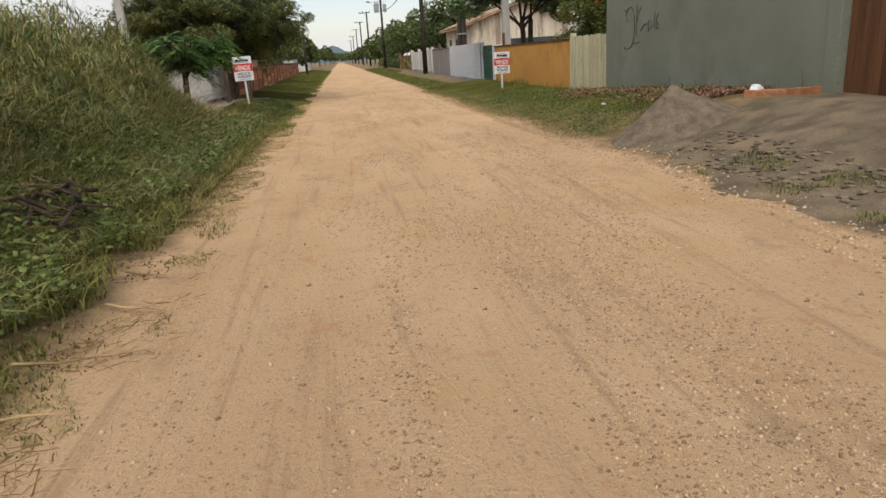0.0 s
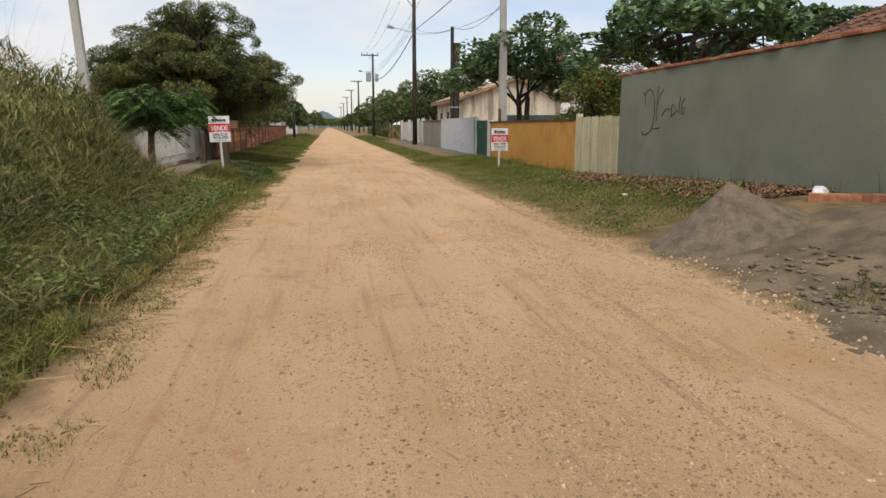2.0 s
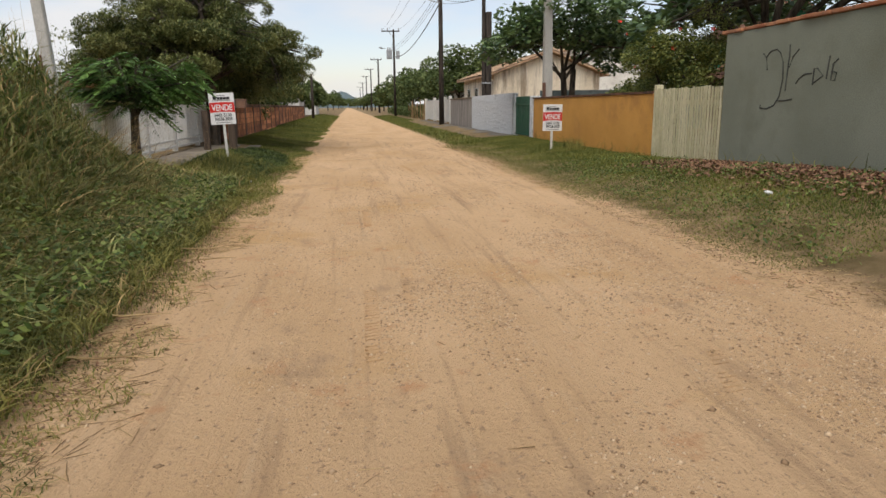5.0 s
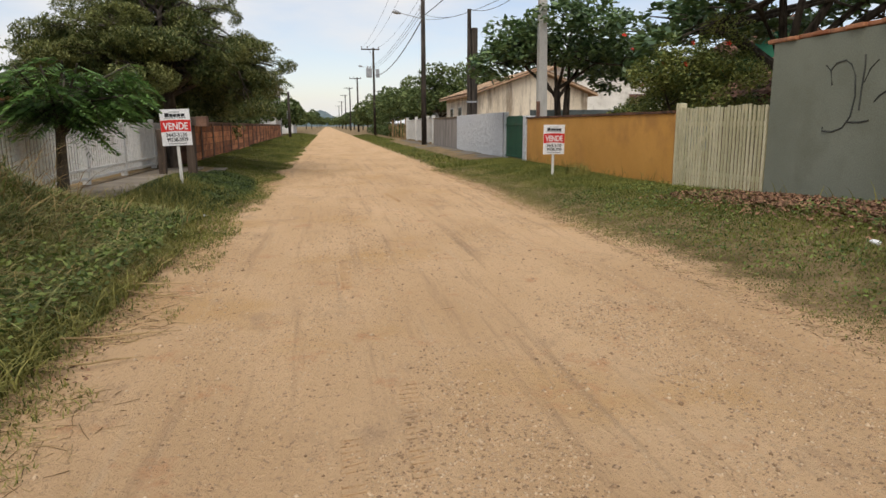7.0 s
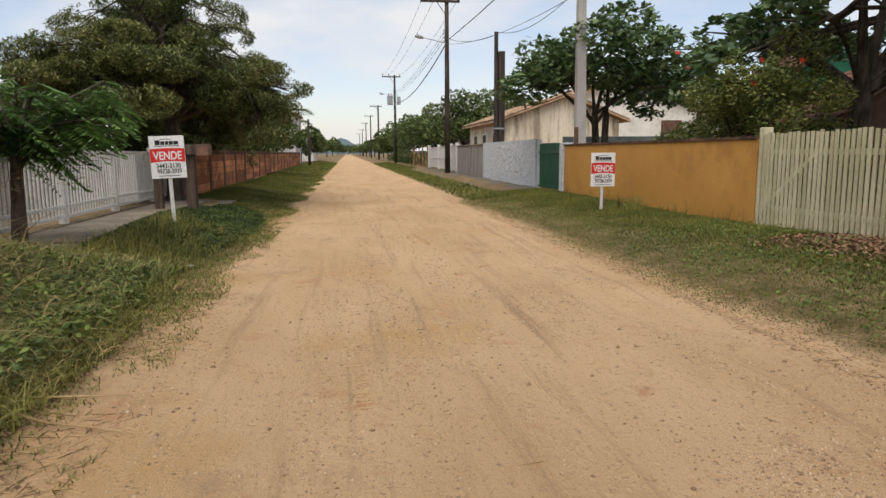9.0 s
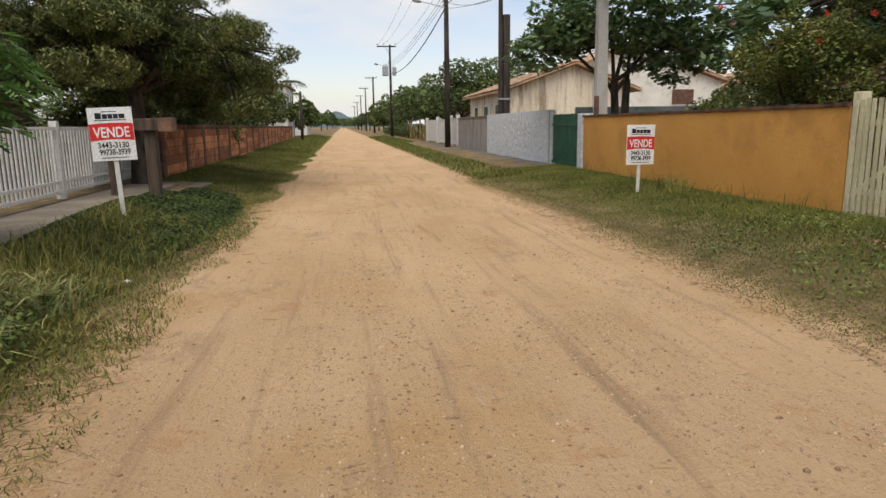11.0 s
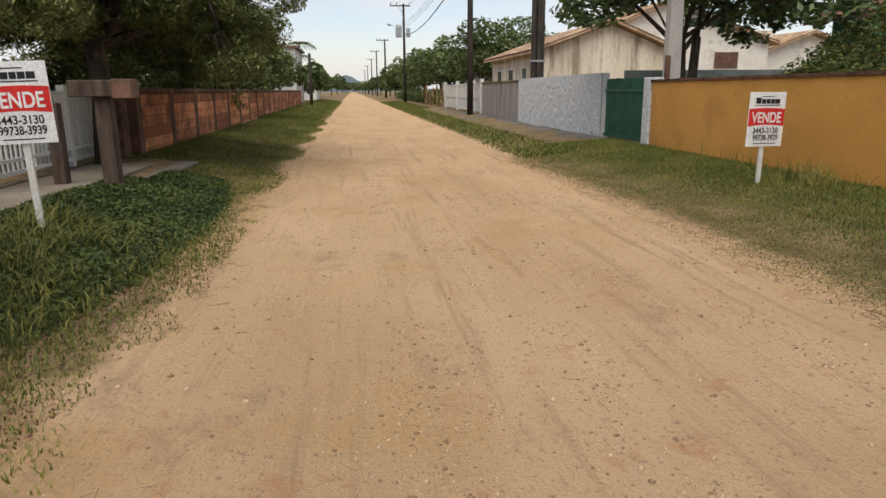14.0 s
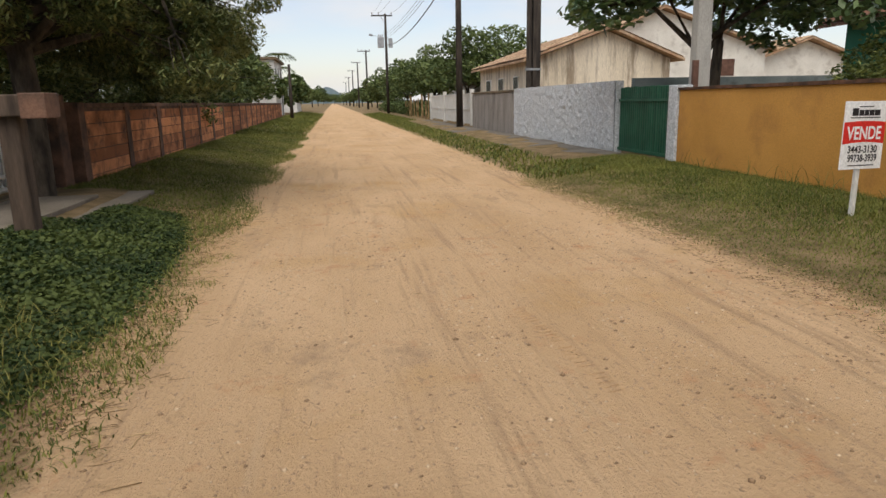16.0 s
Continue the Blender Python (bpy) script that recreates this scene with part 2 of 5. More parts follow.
def ground_material():
    """Sandy road, ragged grassy edges: sand and soil mixed by the ragged edge of the track."""
    m = bpy.data.materials.new("sandy_ground")
    m.use_nodes = True
    n, l = m.node_tree.nodes, m.node_tree.links
    p = n["Principled BSDF"]
    p.inputs["Roughness"].default_value, p.inputs["Specular IOR Level"].default_value = 0.97, 0.15
    geo = n.new("ShaderNodeNewGeometry")

    def noise_at(scale, detail=5.0, stretch=(1, 1, 1), rough=0.55):
        mp = n.new("ShaderNodeMapping")
        mp.inputs["Scale"].default_value = stretch
        t = n.new("ShaderNodeTexNoise")
        t.inputs["Scale"].default_value, t.inputs["Detail"].default_value, t.inputs["Roughness"].default_value = scale, detail, rough
        l.new(geo.outputs["Position"], mp.inputs[0])
        l.new(mp.outputs[0], t.inputs[0])
        return t.outputs[0]

    def mixed(f, a, b, lo=0.4, hi=0.6):
        r = n.new("ShaderNodeMapRange")
        r.inputs[1].default_value, r.inputs[2].default_value = lo, hi
        x = n.new("ShaderNodeMix")
        x.data_type = "RGBA"
        l.new(f, r.inputs[0])
        l.new(r.outputs[0], x.inputs[0])
        for k, v in ((6, a), (7, b)):
            if isinstance(v, tuple):
                x.inputs[k].default_value = (*v, 1)
            else:
                l.new(v, x.inputs[k])
        return x.outputs[2]

    def calc(op, a, b):
        x = n.new("ShaderNodeMath")
        x.operation = op
        for k, v in ((0, a), (1, b)):
            if isinstance(v, (int, float)):
                x.inputs[k].default_value = v
            else:
                l.new(v, x.inputs[k])
        return x.outputs[0]

    sand = mixed(noise_at(0.9, 6, (1, 0.35, 1)), (0.55, 0.36, 0.195), (0.65, 0.44, 0.255), 0.35, 0.65)
    sand = mixed(noise_at(0.55, 4), sand, (0.53, 0.325, 0.14), 0.55, 0.75)
    sand = mixed(noise_at(5.5, 6, (1, 0.04, 1), 0.7), sand, (0.4, 0.265, 0.152), 0.54, 0.72)
    sand = mixed(noise_at(9.0, 5, (1, 0.05, 1), 0.7), sand, (0.58, 0.41, 0.25), 0.57, 0.78)
    sand = mixed(noise_at(1.3, 7, (1, 0.6, 1), 0.75), sand, (0.42, 0.285, 0.17), 0.56, 0.7)
    sand = mixed(noise_at(1.9, 7, (1, 1, 1), 0.75), sand, (0.52, 0.28, 0.14), 0.57, 0.7)
    sand = mixed(noise_at(55, 5, (1, 0.8, 1), 0.7), sand, (0.32, 0.21, 0.125), 0.6, 0.7)
    sand = mixed(noise_at(28, 4, (1, 0.7, 1), 0.75), sand, (0.36, 0.24, 0.145), 0.59, 0.66)
    sand = mixed(noise_at(85, 3), sand, (0.68, 0.54, 0.4), 0.68, 0.76)
    soil = mixed(noise_at(2.5, 5), (0.15, 0.11, 0.05), (0.3, 0.21, 0.115), 0.35, 0.65)
    sep = n.new("ShaderNodeSeparateXYZ")
    l.new(geo.outputs["Position"], sep.inputs[0])
    off = calc("ABSOLUTE", calc("SUBTRACT", sep.outputs[0], 1.0), 0.0)
    ragged = calc("ADD", off, calc("MULTIPLY", calc("SUBTRACT", noise_at(1.6, 6, (1, 1, 1), 0.7), 0.5), 1.1))
    col = mixed(ragged, sand, soil, 2.4, 2.75)
    l.new(col, p.inputs["Base Color"])
    b1 = n.new("ShaderNodeBump")
    b1.inputs["Strength"].default_value, b1.inputs["Distance"].default_value = 1.0, 0.03
    l.new(noise_at(38, 6, (1, 1, 1), 0.7), b1.inputs["Height"])
    b2 = n.new("ShaderNodeBump")
    b2.inputs["Strength"].default_value, b2.inputs["Distance"].default_value = 0.6, 0.05
    l.new(noise_at(6, 6, (1, 0.25, 1), 0.65), b2.inputs["Height"])
    l.new(b1.outputs[0], b2.inputs["Normal"])
    l.new(b2.outputs[0], p.inputs["Normal"])
    return m


M_GROUND = ground_material()

# ---- builders ----
rng = np.random.default_rng(7)


def mesh_of(name, verts, faces, mat, smooth=False):
    me = bpy.data.meshes.new(name)
    me.from_pydata([tuple(v) for v in verts], [], faces)
    me.materials.append(mat)
    if smooth:
        me.polygons.foreach_set("use_smooth", [True] * len(me.polygons))
    me.update()
    return me


def mesh_np(name, verts, faces, mat):
    """A mesh from arrays: verts (N, 3), faces (F, k), all of k corners."""
    me = bpy.data.meshes.new(name)
    k = faces.shape[1]
    me.vertices.add(len(verts))
    me.vertices.foreach_set("co", np.ascontiguousarray(verts, dtype=np.float32).ravel())
    me.loops.add(faces.size)
    me.loops.foreach_set("vertex_index", np.ascontiguousarray(faces, dtype=np.int32).ravel())
    me.polygons.add(len(faces))
    me.polygons.foreach_set("loop_start", np.arange(0, faces.size, k, dtype=np.int32))
    me.materials.append(mat)
    me.update(calc_edges=True)
    me.validate()
    return me


def part(name, bm, mat, parent=None, label="", smooth=False):
    me = bpy.data.meshes.new(name)
    bm.to_mesh(me)
    bm.free()
    me.materials.append(mat)
    if smooth:
        me.polygons.foreach_set("use_smooth", [True] * len(me.polygons))
    ob = new(name, me)
    ob.parent = parent
    if label:
        tagged(ob, label)
    return ob


def piece(name, me, parent, m=None, label=""):
    ob = new(name, me)
    ob.parent = parent
    if m is not None:
        ob.matrix_basis = m
    if label:
        tagged(ob, label)
    return ob


def thing(name, x, y, z, rz=0.0, label="", category="", group="", kind=""):
    e = new(name)
    e.empty_display_size = 0.2
    e.matrix_basis = pose(x, y, z, 0, 0, rz)
    return tagged(e, label, category, group, kind)


def box(bm, x0, x1, y0, y1, z0, z1, bevel=0.0):
    r = bmesh.ops.create_cube(bm, size=1.0, matrix=Matrix.Translation(((x0 + x1) / 2, (y0 + y1) / 2, (z0 + z1) / 2)) @ Matrix.Diagonal((x1 - x0, y1 - y0, z1 - z0, 1)))
    if bevel:
        es = list({e for v in r["verts"] for e in v.link_edges})
        bmesh.ops.bevel(bm, geom=es, offset=bevel, segments=2, affect="EDGES", profile=0.5)
    return bm


def boxed(x0, x1, y0, y1, z0, z1, bevel=0.0):
    return box(bmesh.new(), x0, x1, y0, y1, z0, z1, bevel)


def tube(bm, pts, radii, sides=8):
    """A tapering tube along points."""
    rings = []
    for i, q in enumerate(pts):
        q = Vector(q)
        a = Vector(pts[max(0, i - 1)])
        b = Vector(pts[min(len(pts) - 1, i + 1)])
        d = (b - a).normalized()
        u = d.orthogonal().normalized() if abs(d.z) < 0.9 else Vector((1, 0, 0)) - d * d.x
        u.normalize()
        v = d.cross(u)
        rings.append([bm.verts.new(q + (u * math.cos(s) + v * math.sin(s)) * radii[i]) for s in [2 * math.pi * k / sides for k in range(sides)]])
    for r0, r1 in zip(rings, rings[1:]):
        for k in range(sides):
            bm.faces.new((r0[k], r0[(k + 1) % sides], r1[(k + 1) % sides], r1[k]))
    bm.faces.new(rings[0][::-1])
    bm.faces.new(rings[-1])
    return bm


def tubed(pts, radii, sides=8):
    return tube(bmesh.new(), pts, radii, sides)


def blades(name, roots, height, width, lean, mat, segs=3, heading=None):
    """Grass: one tapering, bending strip a root, all in one mesh."""
    n = len(roots)
    a = rng.uniform(0, 2 * np.pi, n) if heading is None else heading
    d = np.stack([np.cos(a), np.sin(a), np.zeros(n)], 1)
    f = a + rng.uniform(-1.2, 1.2, n) + np.pi / 2
    s = np.stack([np.cos(f), np.sin(f), np.zeros(n)], 1)
    rows = []
    for i in range(segs + 1):
        t = i / segs
        c = roots + d * (lean * height * t ** 2)[:, None]
        c[:, 2] += height * (t - 0.45 * lean * t ** 2.5)
        w = (width * (1 - t ** 1.5) * 0.5 + 0.0006)[:, None]
        rows += [c - s * w, c + s * w]
    v = np.stack(rows, 1).reshape(-1, 3)
    b = (np.arange(n) * 2 * (segs + 1))[:, None]
    fs = np.concatenate([b + np.array([[2 * i, 2 * i + 1, 2 * i + 3, 2 * i + 2]]) for i in range(segs)], 0)
    return mesh_np(name, v, fs, mat)


def leaves(name, c, length, width, mat, droop=0.3, flat=0.5):
    """Leaves: a folded four-cornered blade at every centre, turned at random; flat lays them level."""
    n = len(c)
    a = rng.uniform(0, 2 * np.pi, n)
    tilt = rng.normal(-droop, 0.45, n)
    d = np.stack([np.cos(a) * np.cos(tilt), np.sin(a) * np.cos(tilt), np.sin(tilt)], 1)
    up = np.stack([rng.normal(0, 1 - flat, n), rng.normal(0, 1 - flat, n), np.ones(n)], 1)
    s = np.cross(d, up)
    s /= np.linalg.norm(s, axis=1)[:, None] + 1e-6
    L, W = (length * rng.uniform(0.6, 1.3, n))[:, None], (width * rng.uniform(0.7, 1.2, n))[:, None]
    v = np.stack([c - d * L * 0.5, c + s * W * 0.5 + d * L * 0.08, c + d * L * 0.5, c - s * W * 0.5 + d * L * 0.08], 1).reshape(-1, 3)
    return mesh_np(name, v, (np.arange(n) * 4)[:, None] + np.array([[0, 1, 2, 3]]), mat)


def fbm(x, y, s=1.0):
    return noise.fractal(Vector((x * s, y * s, 0.3)), 1.0, 2.0, 3)


def clamp01(v):
    return np.clip(v, 0.0, 1.0)


def smooth01(v):
    v = clamp01(v)
    return v * v * (3 - 2 * v)


ROAD_L, ROAD_R = -1.4, 3.4


def lot_height(y):
    """Level of the lots along the right side: highest by the driveway."""
    return 0.16 + 0.4 * (1 - smooth01((np.asarray(y, float) - 7.5) / 14.0))


def ground_height(x, y):
    x, y = np.asarray(x, float), np.asarray(y, float)
    right = smooth01((x - ROAD_R + 0.1) / 2.7) * lot_height(y)
    left = smooth01((ROAD_L - x) / 2.4) * 0.26
    mound = smooth01((-1.9 - x) / 3.5) * 0.55 * smooth01((16.5 - y) / 3.0)
    ruts = -0.018 * np.exp(-((x + 0.35) / 0.28) ** 2) - 0.015 * np.exp(-((x - 1.35) / 0.3) ** 2) - 0.012 * np.exp(-((x - 2.6) / 0.3) ** 2)
    wob = 0.010 * np.sin(1.7 * x + 0.6 * y) * np.sin(0.9 * y - 0.5 * x) + 0.007 * np.sin(4.1 * x + 1.3 * y) + 0.006 * np.sin(2.9 * y + 1.1 * np.sin(3 * x))
    return right + left + mound + ruts + wob * (np.abs(y) < 200)


# ---- ground ----
gx = np.concatenate([-np.geomspace(2500, 9, 14), np.arange(-8, 8.01, 0.09), np.geomspace(9, 2500, 14)])
gy = np.concatenate([-np.geomspace(400, 5, 8), np.arange(-4, 34, 0.09), np.arange(34, 80, 0.7), np.geomspace(81, 3000, 24)])
X, Y = np.meshgrid(gx, gy)
Z = ground_height(X, Y)
nx, ny = len(gx), len(gy)
idx = np.arange(nx * ny).reshape(ny, nx)
quads = np.stack([idx[:-1, :-1], idx[:-1, 1:], idx[1:, 1:], idx[1:, :-1]], -1).reshape(-1, 4)
gme = mesh_np("ground", np.stack([X, Y, Z], -1).reshape(-1, 3), quads, M_GROUND)
gme.polygons.foreach_set("use_smooth", [True] * len(gme.polygons))
tagged(new("ground", gme), "pale sandy dirt road with pebbles, ruts and grassy verges", "ground", kind="structure")


def scatter(n, x0, x1, y0, y1):
    p = np.stack([rng.uniform(x0, x1, n), rng.uniform(y0, y1, n), np.zeros(n)], 1)
    p[:, 2] = ground_height(p[:, 0], p[:, 1]) - 0.004
    return p


def patchy(p, scale, cut):
    """Keeps roots where a coarse noise is high, so that the cover has bare patches."""
    k = np.array([noise.noise(Vector((q[0] * scale, q[1] * scale, 1.7))) for q in p])
    return p[k > cut]


# ---- right side: walls, fences and gates ----
WX = 6.5


def grey_wall():
    w = thing("wall_grey", WX, 8.55, 0.0, label="grey-green painted boundary wall with a terracotta tile cap", category="wall", kind="structure")
    part("plaster", boxed(0, 0.18, 0, 7.73, 0.0, 2.5, 0.006), M_GREYPAINT, w)
    part("return_wall", boxed(0.181, 9.0, 7.55, 7.73, 0.0, 2.49), M_GREYPAINT, w)
    bm = boxed(-0.05, 0.23, -0.0, 0.295, 2.5, 2.555, 0.012)
    me = bpy.data.meshes.new("cap_tile")
    bm.to_mesh(me)
    bm.free()
    me.materials.append(M_TERRA)
    for i in range(26):
        piece("cap_tile", me, w, pose(random.uniform(-0.006, 0.006), i * 0.302, random.uniform(0, 0.008), random.uniform(-0.6, 0.6), random.uniform(-1, 1), 0))
    for pts in (((6.64, 2.1), (6.55, 2.03), (6.51, 1.84)),
                ((6.55, 2.04), (6.46, 2.12), (6.31, 2.14), (6.21, 2.08), (6.13, 1.94), (6.1, 1.69), (6.15, 1.44), (6.27, 1.3), (6.44, 1.25), (6.61, 1.26), (6.61, 1.31)),
                ((6.0, 2.18), (5.99, 2.03), (6.01, 1.78), (6.02, 1.51)), ((5.79, 2.1), (5.91, 2.0), (5.98, 1.85)), ((6.2, 1.37), (6.0, 1.37), (5.85, 1.39)),
                ((5.8, 1.61), (5.73, 1.68), (5.61, 1.74), (5.47, 1.74)), ((5.43, 1.58), (5.42, 1.81), (5.35, 1.8), (5.23, 1.7), (5.43, 1.6)),
                ((5.13, 1.96), (5.16, 1.65)), ((4.96, 1.91), (5.05, 1.85), (5.07, 1.63), (4.99, 1.63), (4.97, 1.73), (5.07, 1.75))):
        part("graffiti_stroke", tubed([(-0.001, a, z) for a, z in pts], [0.012] * len(pts), 5), M_SPRAY, w, "dark spray-painted scrawl")


def wooden_gate():
    g = thing("driveway_gate", WX + 0.1, 8.28, 0.52, label="varnished brown wooden board gate of a driveway, closed", category="gate")
    bm = boxed(0, 0.035, -0.117, 0, 0, 2.15, 0.004)
    me = bpy.data.meshes.new("board")
    bm.to_mesh(me)
    bm.free()
    me.materials.append(M_BROWNWOOD)
    for i in range(32):
        piece("board", me, g, pose(random.uniform(-0.003, 0.003), -i * 0.121, 0.02))
    for z in (0.25, 1.85):
        part("rail", boxed(0.036, 0.08, -3.9, 0, z, z + 0.12, 0.004), M_BROWNWOOD, g)
    p = thing("gate_pillar", WX - 0.03, 8.35, 0.3, label="grey-green painted pillar beside the wooden gate", category="pillar", kind="structure")
    part("pillar_body", boxed(0, 0.3, -0.06, 0.19, 0, 2.9, 0.008), M_GREYPAINT, p)
    w = thing("wall_drive", WX, 1.0, 0.2, label="grey-green painted wall beyond the driveway gate", category="wall", kind="structure")
    part("plaster", boxed(0, 0.18, -9, 3.2, 0, 2.4), M_GREYPAINT, w)


def picket_fence():
    f = thing("picket_fence", WX, 16.29, 0.22, label="cream painted wooden picket fence gate with a diagonal brace", category="fence")
    bm = bmesh.new()
    box(bm, 0, 0.016, 0, 0.058, 0, 1.45)
    top = [v for v in bm.verts if v.co.z > 1.4]
    for v in top:
        if abs(v.co.y - 0.025) > 0.01:
            v.co.z -= 0.025
    me = bpy.data.meshes.new("picket")
    bm.to_mesh(me)
    bm.free()
    me.materials.append(M_CREAM)
    for i in range(28):
        piece("picket", me, f, pose(0.0, 0.03 + i * 0.096, random.uniform(-0.015, 0.02), random.uniform(-0.5, 0.5), 0, random.uniform(-3, 3)))
    for a, b in ((0.03, 1.38), (1.45, 2.62)):
        for z in (0.25, 1.1):
            part("rail", boxed(0.024, 0.06, a, b, z, z + 0.08, 0.004), M_CREAM, f)
    part("brace", tubed([(0.035, 1.4, 1.14), (0.035, 2.55, 0.26)], [0.045, 0.045], 4), M_CREAM, f)
    part("gate_post", boxed(0.03, 0.17, 2.6, 2.75, -0.05, 1.52, 0.01), M_CREAM, f)
    part("gate_post", boxed(0.03, 0.13, -0.02, 0.06, -0.05, 1.4, 0.01), M_CREAM, f)


def ochre_wall():
    w = thing("wall_ochre", WX + 0.02, 19.05, 0.0, label="ochre yellow painted low wall with a dark weathered coping", category="wall", kind="structure")
    part("plaster", boxed(0, 0.16, 0, 9.5, 0.0, 1.56, 0.006), M_YELLOW, w)
    bm = bmesh.new()
    for i in range(32):
        y = i * 0.297
        box(bm, -0.035 + random.uniform(-0.008, 0.008), 0.2, y, y + 0.29, 1.562, 1.612 + random.uniform(-0.006, 0.006))
    part("coping", bm, M_COPING, w, "dark weathered brick coping")


def green_gate():
    w = thing("gate_pier", WX, 28.56, 0.0, label="rough white plastered pier with chipped edges", category="pillar", kind="structure")
    part("pier", boxed(-0.03, 0.3, 0, 0.34, 0, 1.66, 0.02), M_ROUGHWHITE, w)
    g = thing("green_gate", WX + 0.12, 28.95, 0.17, label="dark green painted vertical slat metal gate, closed", category="gate")
    bm = boxed(0, 0.02, 0, 0.075, 0.05, 1.5, 0.004)
    me = bpy.data.meshes.new("slat")
    bm.to_mesh(me)
    bm.free()
    me.materials.append(M_GREEN)
    for i in range(24):
        piece("slat", me, g, pose(0, 0.02 + i * 0.106, random.uniform(-0.01, 0.01)))
    part("sheet", boxed(0.03, 0.04, 0.0, 2.56, 0.04, 1.42), M_GREEN, g)
    for z in (0.06, 1.18):
        part("rail", boxed(-0.03, -0.002, 0, 2.56, z, z + 0.06), M_GREEN, g)


def white_wall():
    bm = bmesh.new()
    y1, z1 = 9.0, 1.72
    ny_, nz_ = 90, 18
    grid = [[bm.verts.new((0.03 * noise.noise(Vector((j * 0.7, i * 0.7, 2.0))) + 0.02 * noise.noise(Vector((j * 1.9, i * 1.9, 5.0))), y1 * j / ny_, z1 * i / nz_)) for j in range(ny_ + 1)] for i in range(nz_ + 1)]
    for i in range(nz_):
        for j in range(ny_):
            bm.faces.new((grid[i][j], grid[i][j + 1], grid[i + 1][j + 1], grid[i + 1][j]))
    box(bm, 0.03, 0.22, 0, y1, 0, z1 + 0.01)
    w = thing("wall_white", WX, 31.55, 0.1, label="rough trowelled white plaster wall with grey patches", category="wall", kind="structure")
    part("plaster", bm, M_ROUGHWHITE, w)
    w = thing("wall_bare", WX + 0.02, 40.57, 0.1, label="bare grey-brown plastered wall with dark streaks", category="wall", kind="structure")
    part("plaster", boxed(0, 0.16, 0, 7.6, 0, 1.62, 0.006), M_GREYWALL, w)
    part("coping", boxed(-0.04, 0.2, 0, 7.6, 1.622, 1.7, 0.01), M_CONC, w, "pale concrete coping")


def white_gate_far():
    g = thing("white_gate", WX, 48.3, 0.22, label="white sheet metal sliding gate between white posts", category="gate")
    for y in (0.0, 2.5, 8.0, 13.6):
        part("gate_post", boxed(-0.05, 0.15, y, y + 0.2, 0, 1.75, 0.01), M_WHITE, g)
    for y in (0.22, 2.72, 8.22):
        y2 = y + (2.26 if y < 1 else 5.25 if y < 4 else 5.36)
        part("gate_sheet", boxed(0.03, 0.05, y, y2, 0.1, 1.55), M_WHITE, g)
        for z in (0.1, 0.75, 1.5):
            part("rail", boxed(0.0, 0.028, y, y2, z, z + 0.06), M_WHITE, g)


def footpath():
    f = thing("pavement", 0, 0, 0, label="worn grey-brown concrete footpath slabs", category="pavement", kind="structure")
    y = 28.7
    while y < 63:
        d = random.uniform(1.7, 2.3)
        x0 = 4.95 + random.uniform(-0.1, 0.1) + (0.25 if y < 30 else 0)
        z = float(ground_height(6.2, y)) + random.uniform(0.0, 0.02) + 0.02
        bm = boxed(x0, WX - 0.06, y, y + d - 0.02, z - 0.3, z, 0.012)
        for v in bm.verts:
            if v.co.x < x0 + 0.1:
                v.co.z -= 0.1
        part("slab", bm, M_PAVE, f)
        y += d


def driveway():
    bm = bmesh.new()
    xs = np.linspace(3.2, WX + 0.12, 42)
    ys = np.linspace(-3.0, 9.2, 90)
    vs = {}
    for j, y in enumerate(ys):
        for i, x in enumerate(xs):
            edge = 3.55 + 0.35 * fbm(0.0, y, 0.8) + 0.18 * fbm(3.0, y, 3.0) + 0.25 * max(0, (y - 7.0))
            end = 8.5 + 0.2 * fbm(x, 4.0, 1.3)
            if x > edge - 0.1 and y < end:
                up = 0.014 * min(1.0, max(0.0, (x - edge) / 0.25))
                vs[i, j] = bm.verts.new((x, y, float(ground_height(x, y)) + up + 0.008 * fbm(x, y, 2.5)))
    for (i, j) in list(vs):
        q = [(i, j), (i + 1, j), (i + 1, j + 1), (i, j + 1)]
        if all(k in vs for k in q):
            bm.faces.new([vs[k] for k in q])
    dw = tagged(part("driveway", bm, M_CONC, smooth=True), "cracked worn grey concrete driveway sloping up to a gate", "driveway", kind="structure")
    bm = bmesh.new()
    bmesh.ops.create_icosphere(bm, subdivisions=1, radius=0.08)
    for v in bm.verts:
        v.co.z *= 0.2
        v.co.x *= 1 + 0.3 * noise.noise(v.co * 30)
    me = bpy.data.meshes.new("embedded_stone")
    bm.to_mesh(me)
    bm.free()
    me.materials.append(M_RUBBLE)
    for i in range(420):
        x, y = 3.6 + 1.0 * random.random() ** 1.5, random.uniform(3.6, 8.2)
        if (x - 4.4) ** 2 + (y - 8.75) ** 2 < 1.0 or x < 3.8 + 0.25 * max(0, y - 7):
            continue
        piece("stone", me, dw, Matrix.Translation((x, y, float(ground_height(x, y)) + 0.018)) @ pose(0, 0, 0, random.uniform(-8, 8), random.uniform(-8, 8), random.uniform(0, 360)) @ Matrix.Diagonal((random.uniform(0.3, 0.85), random.uniform(0.3, 0.7), 0.9, 1)))


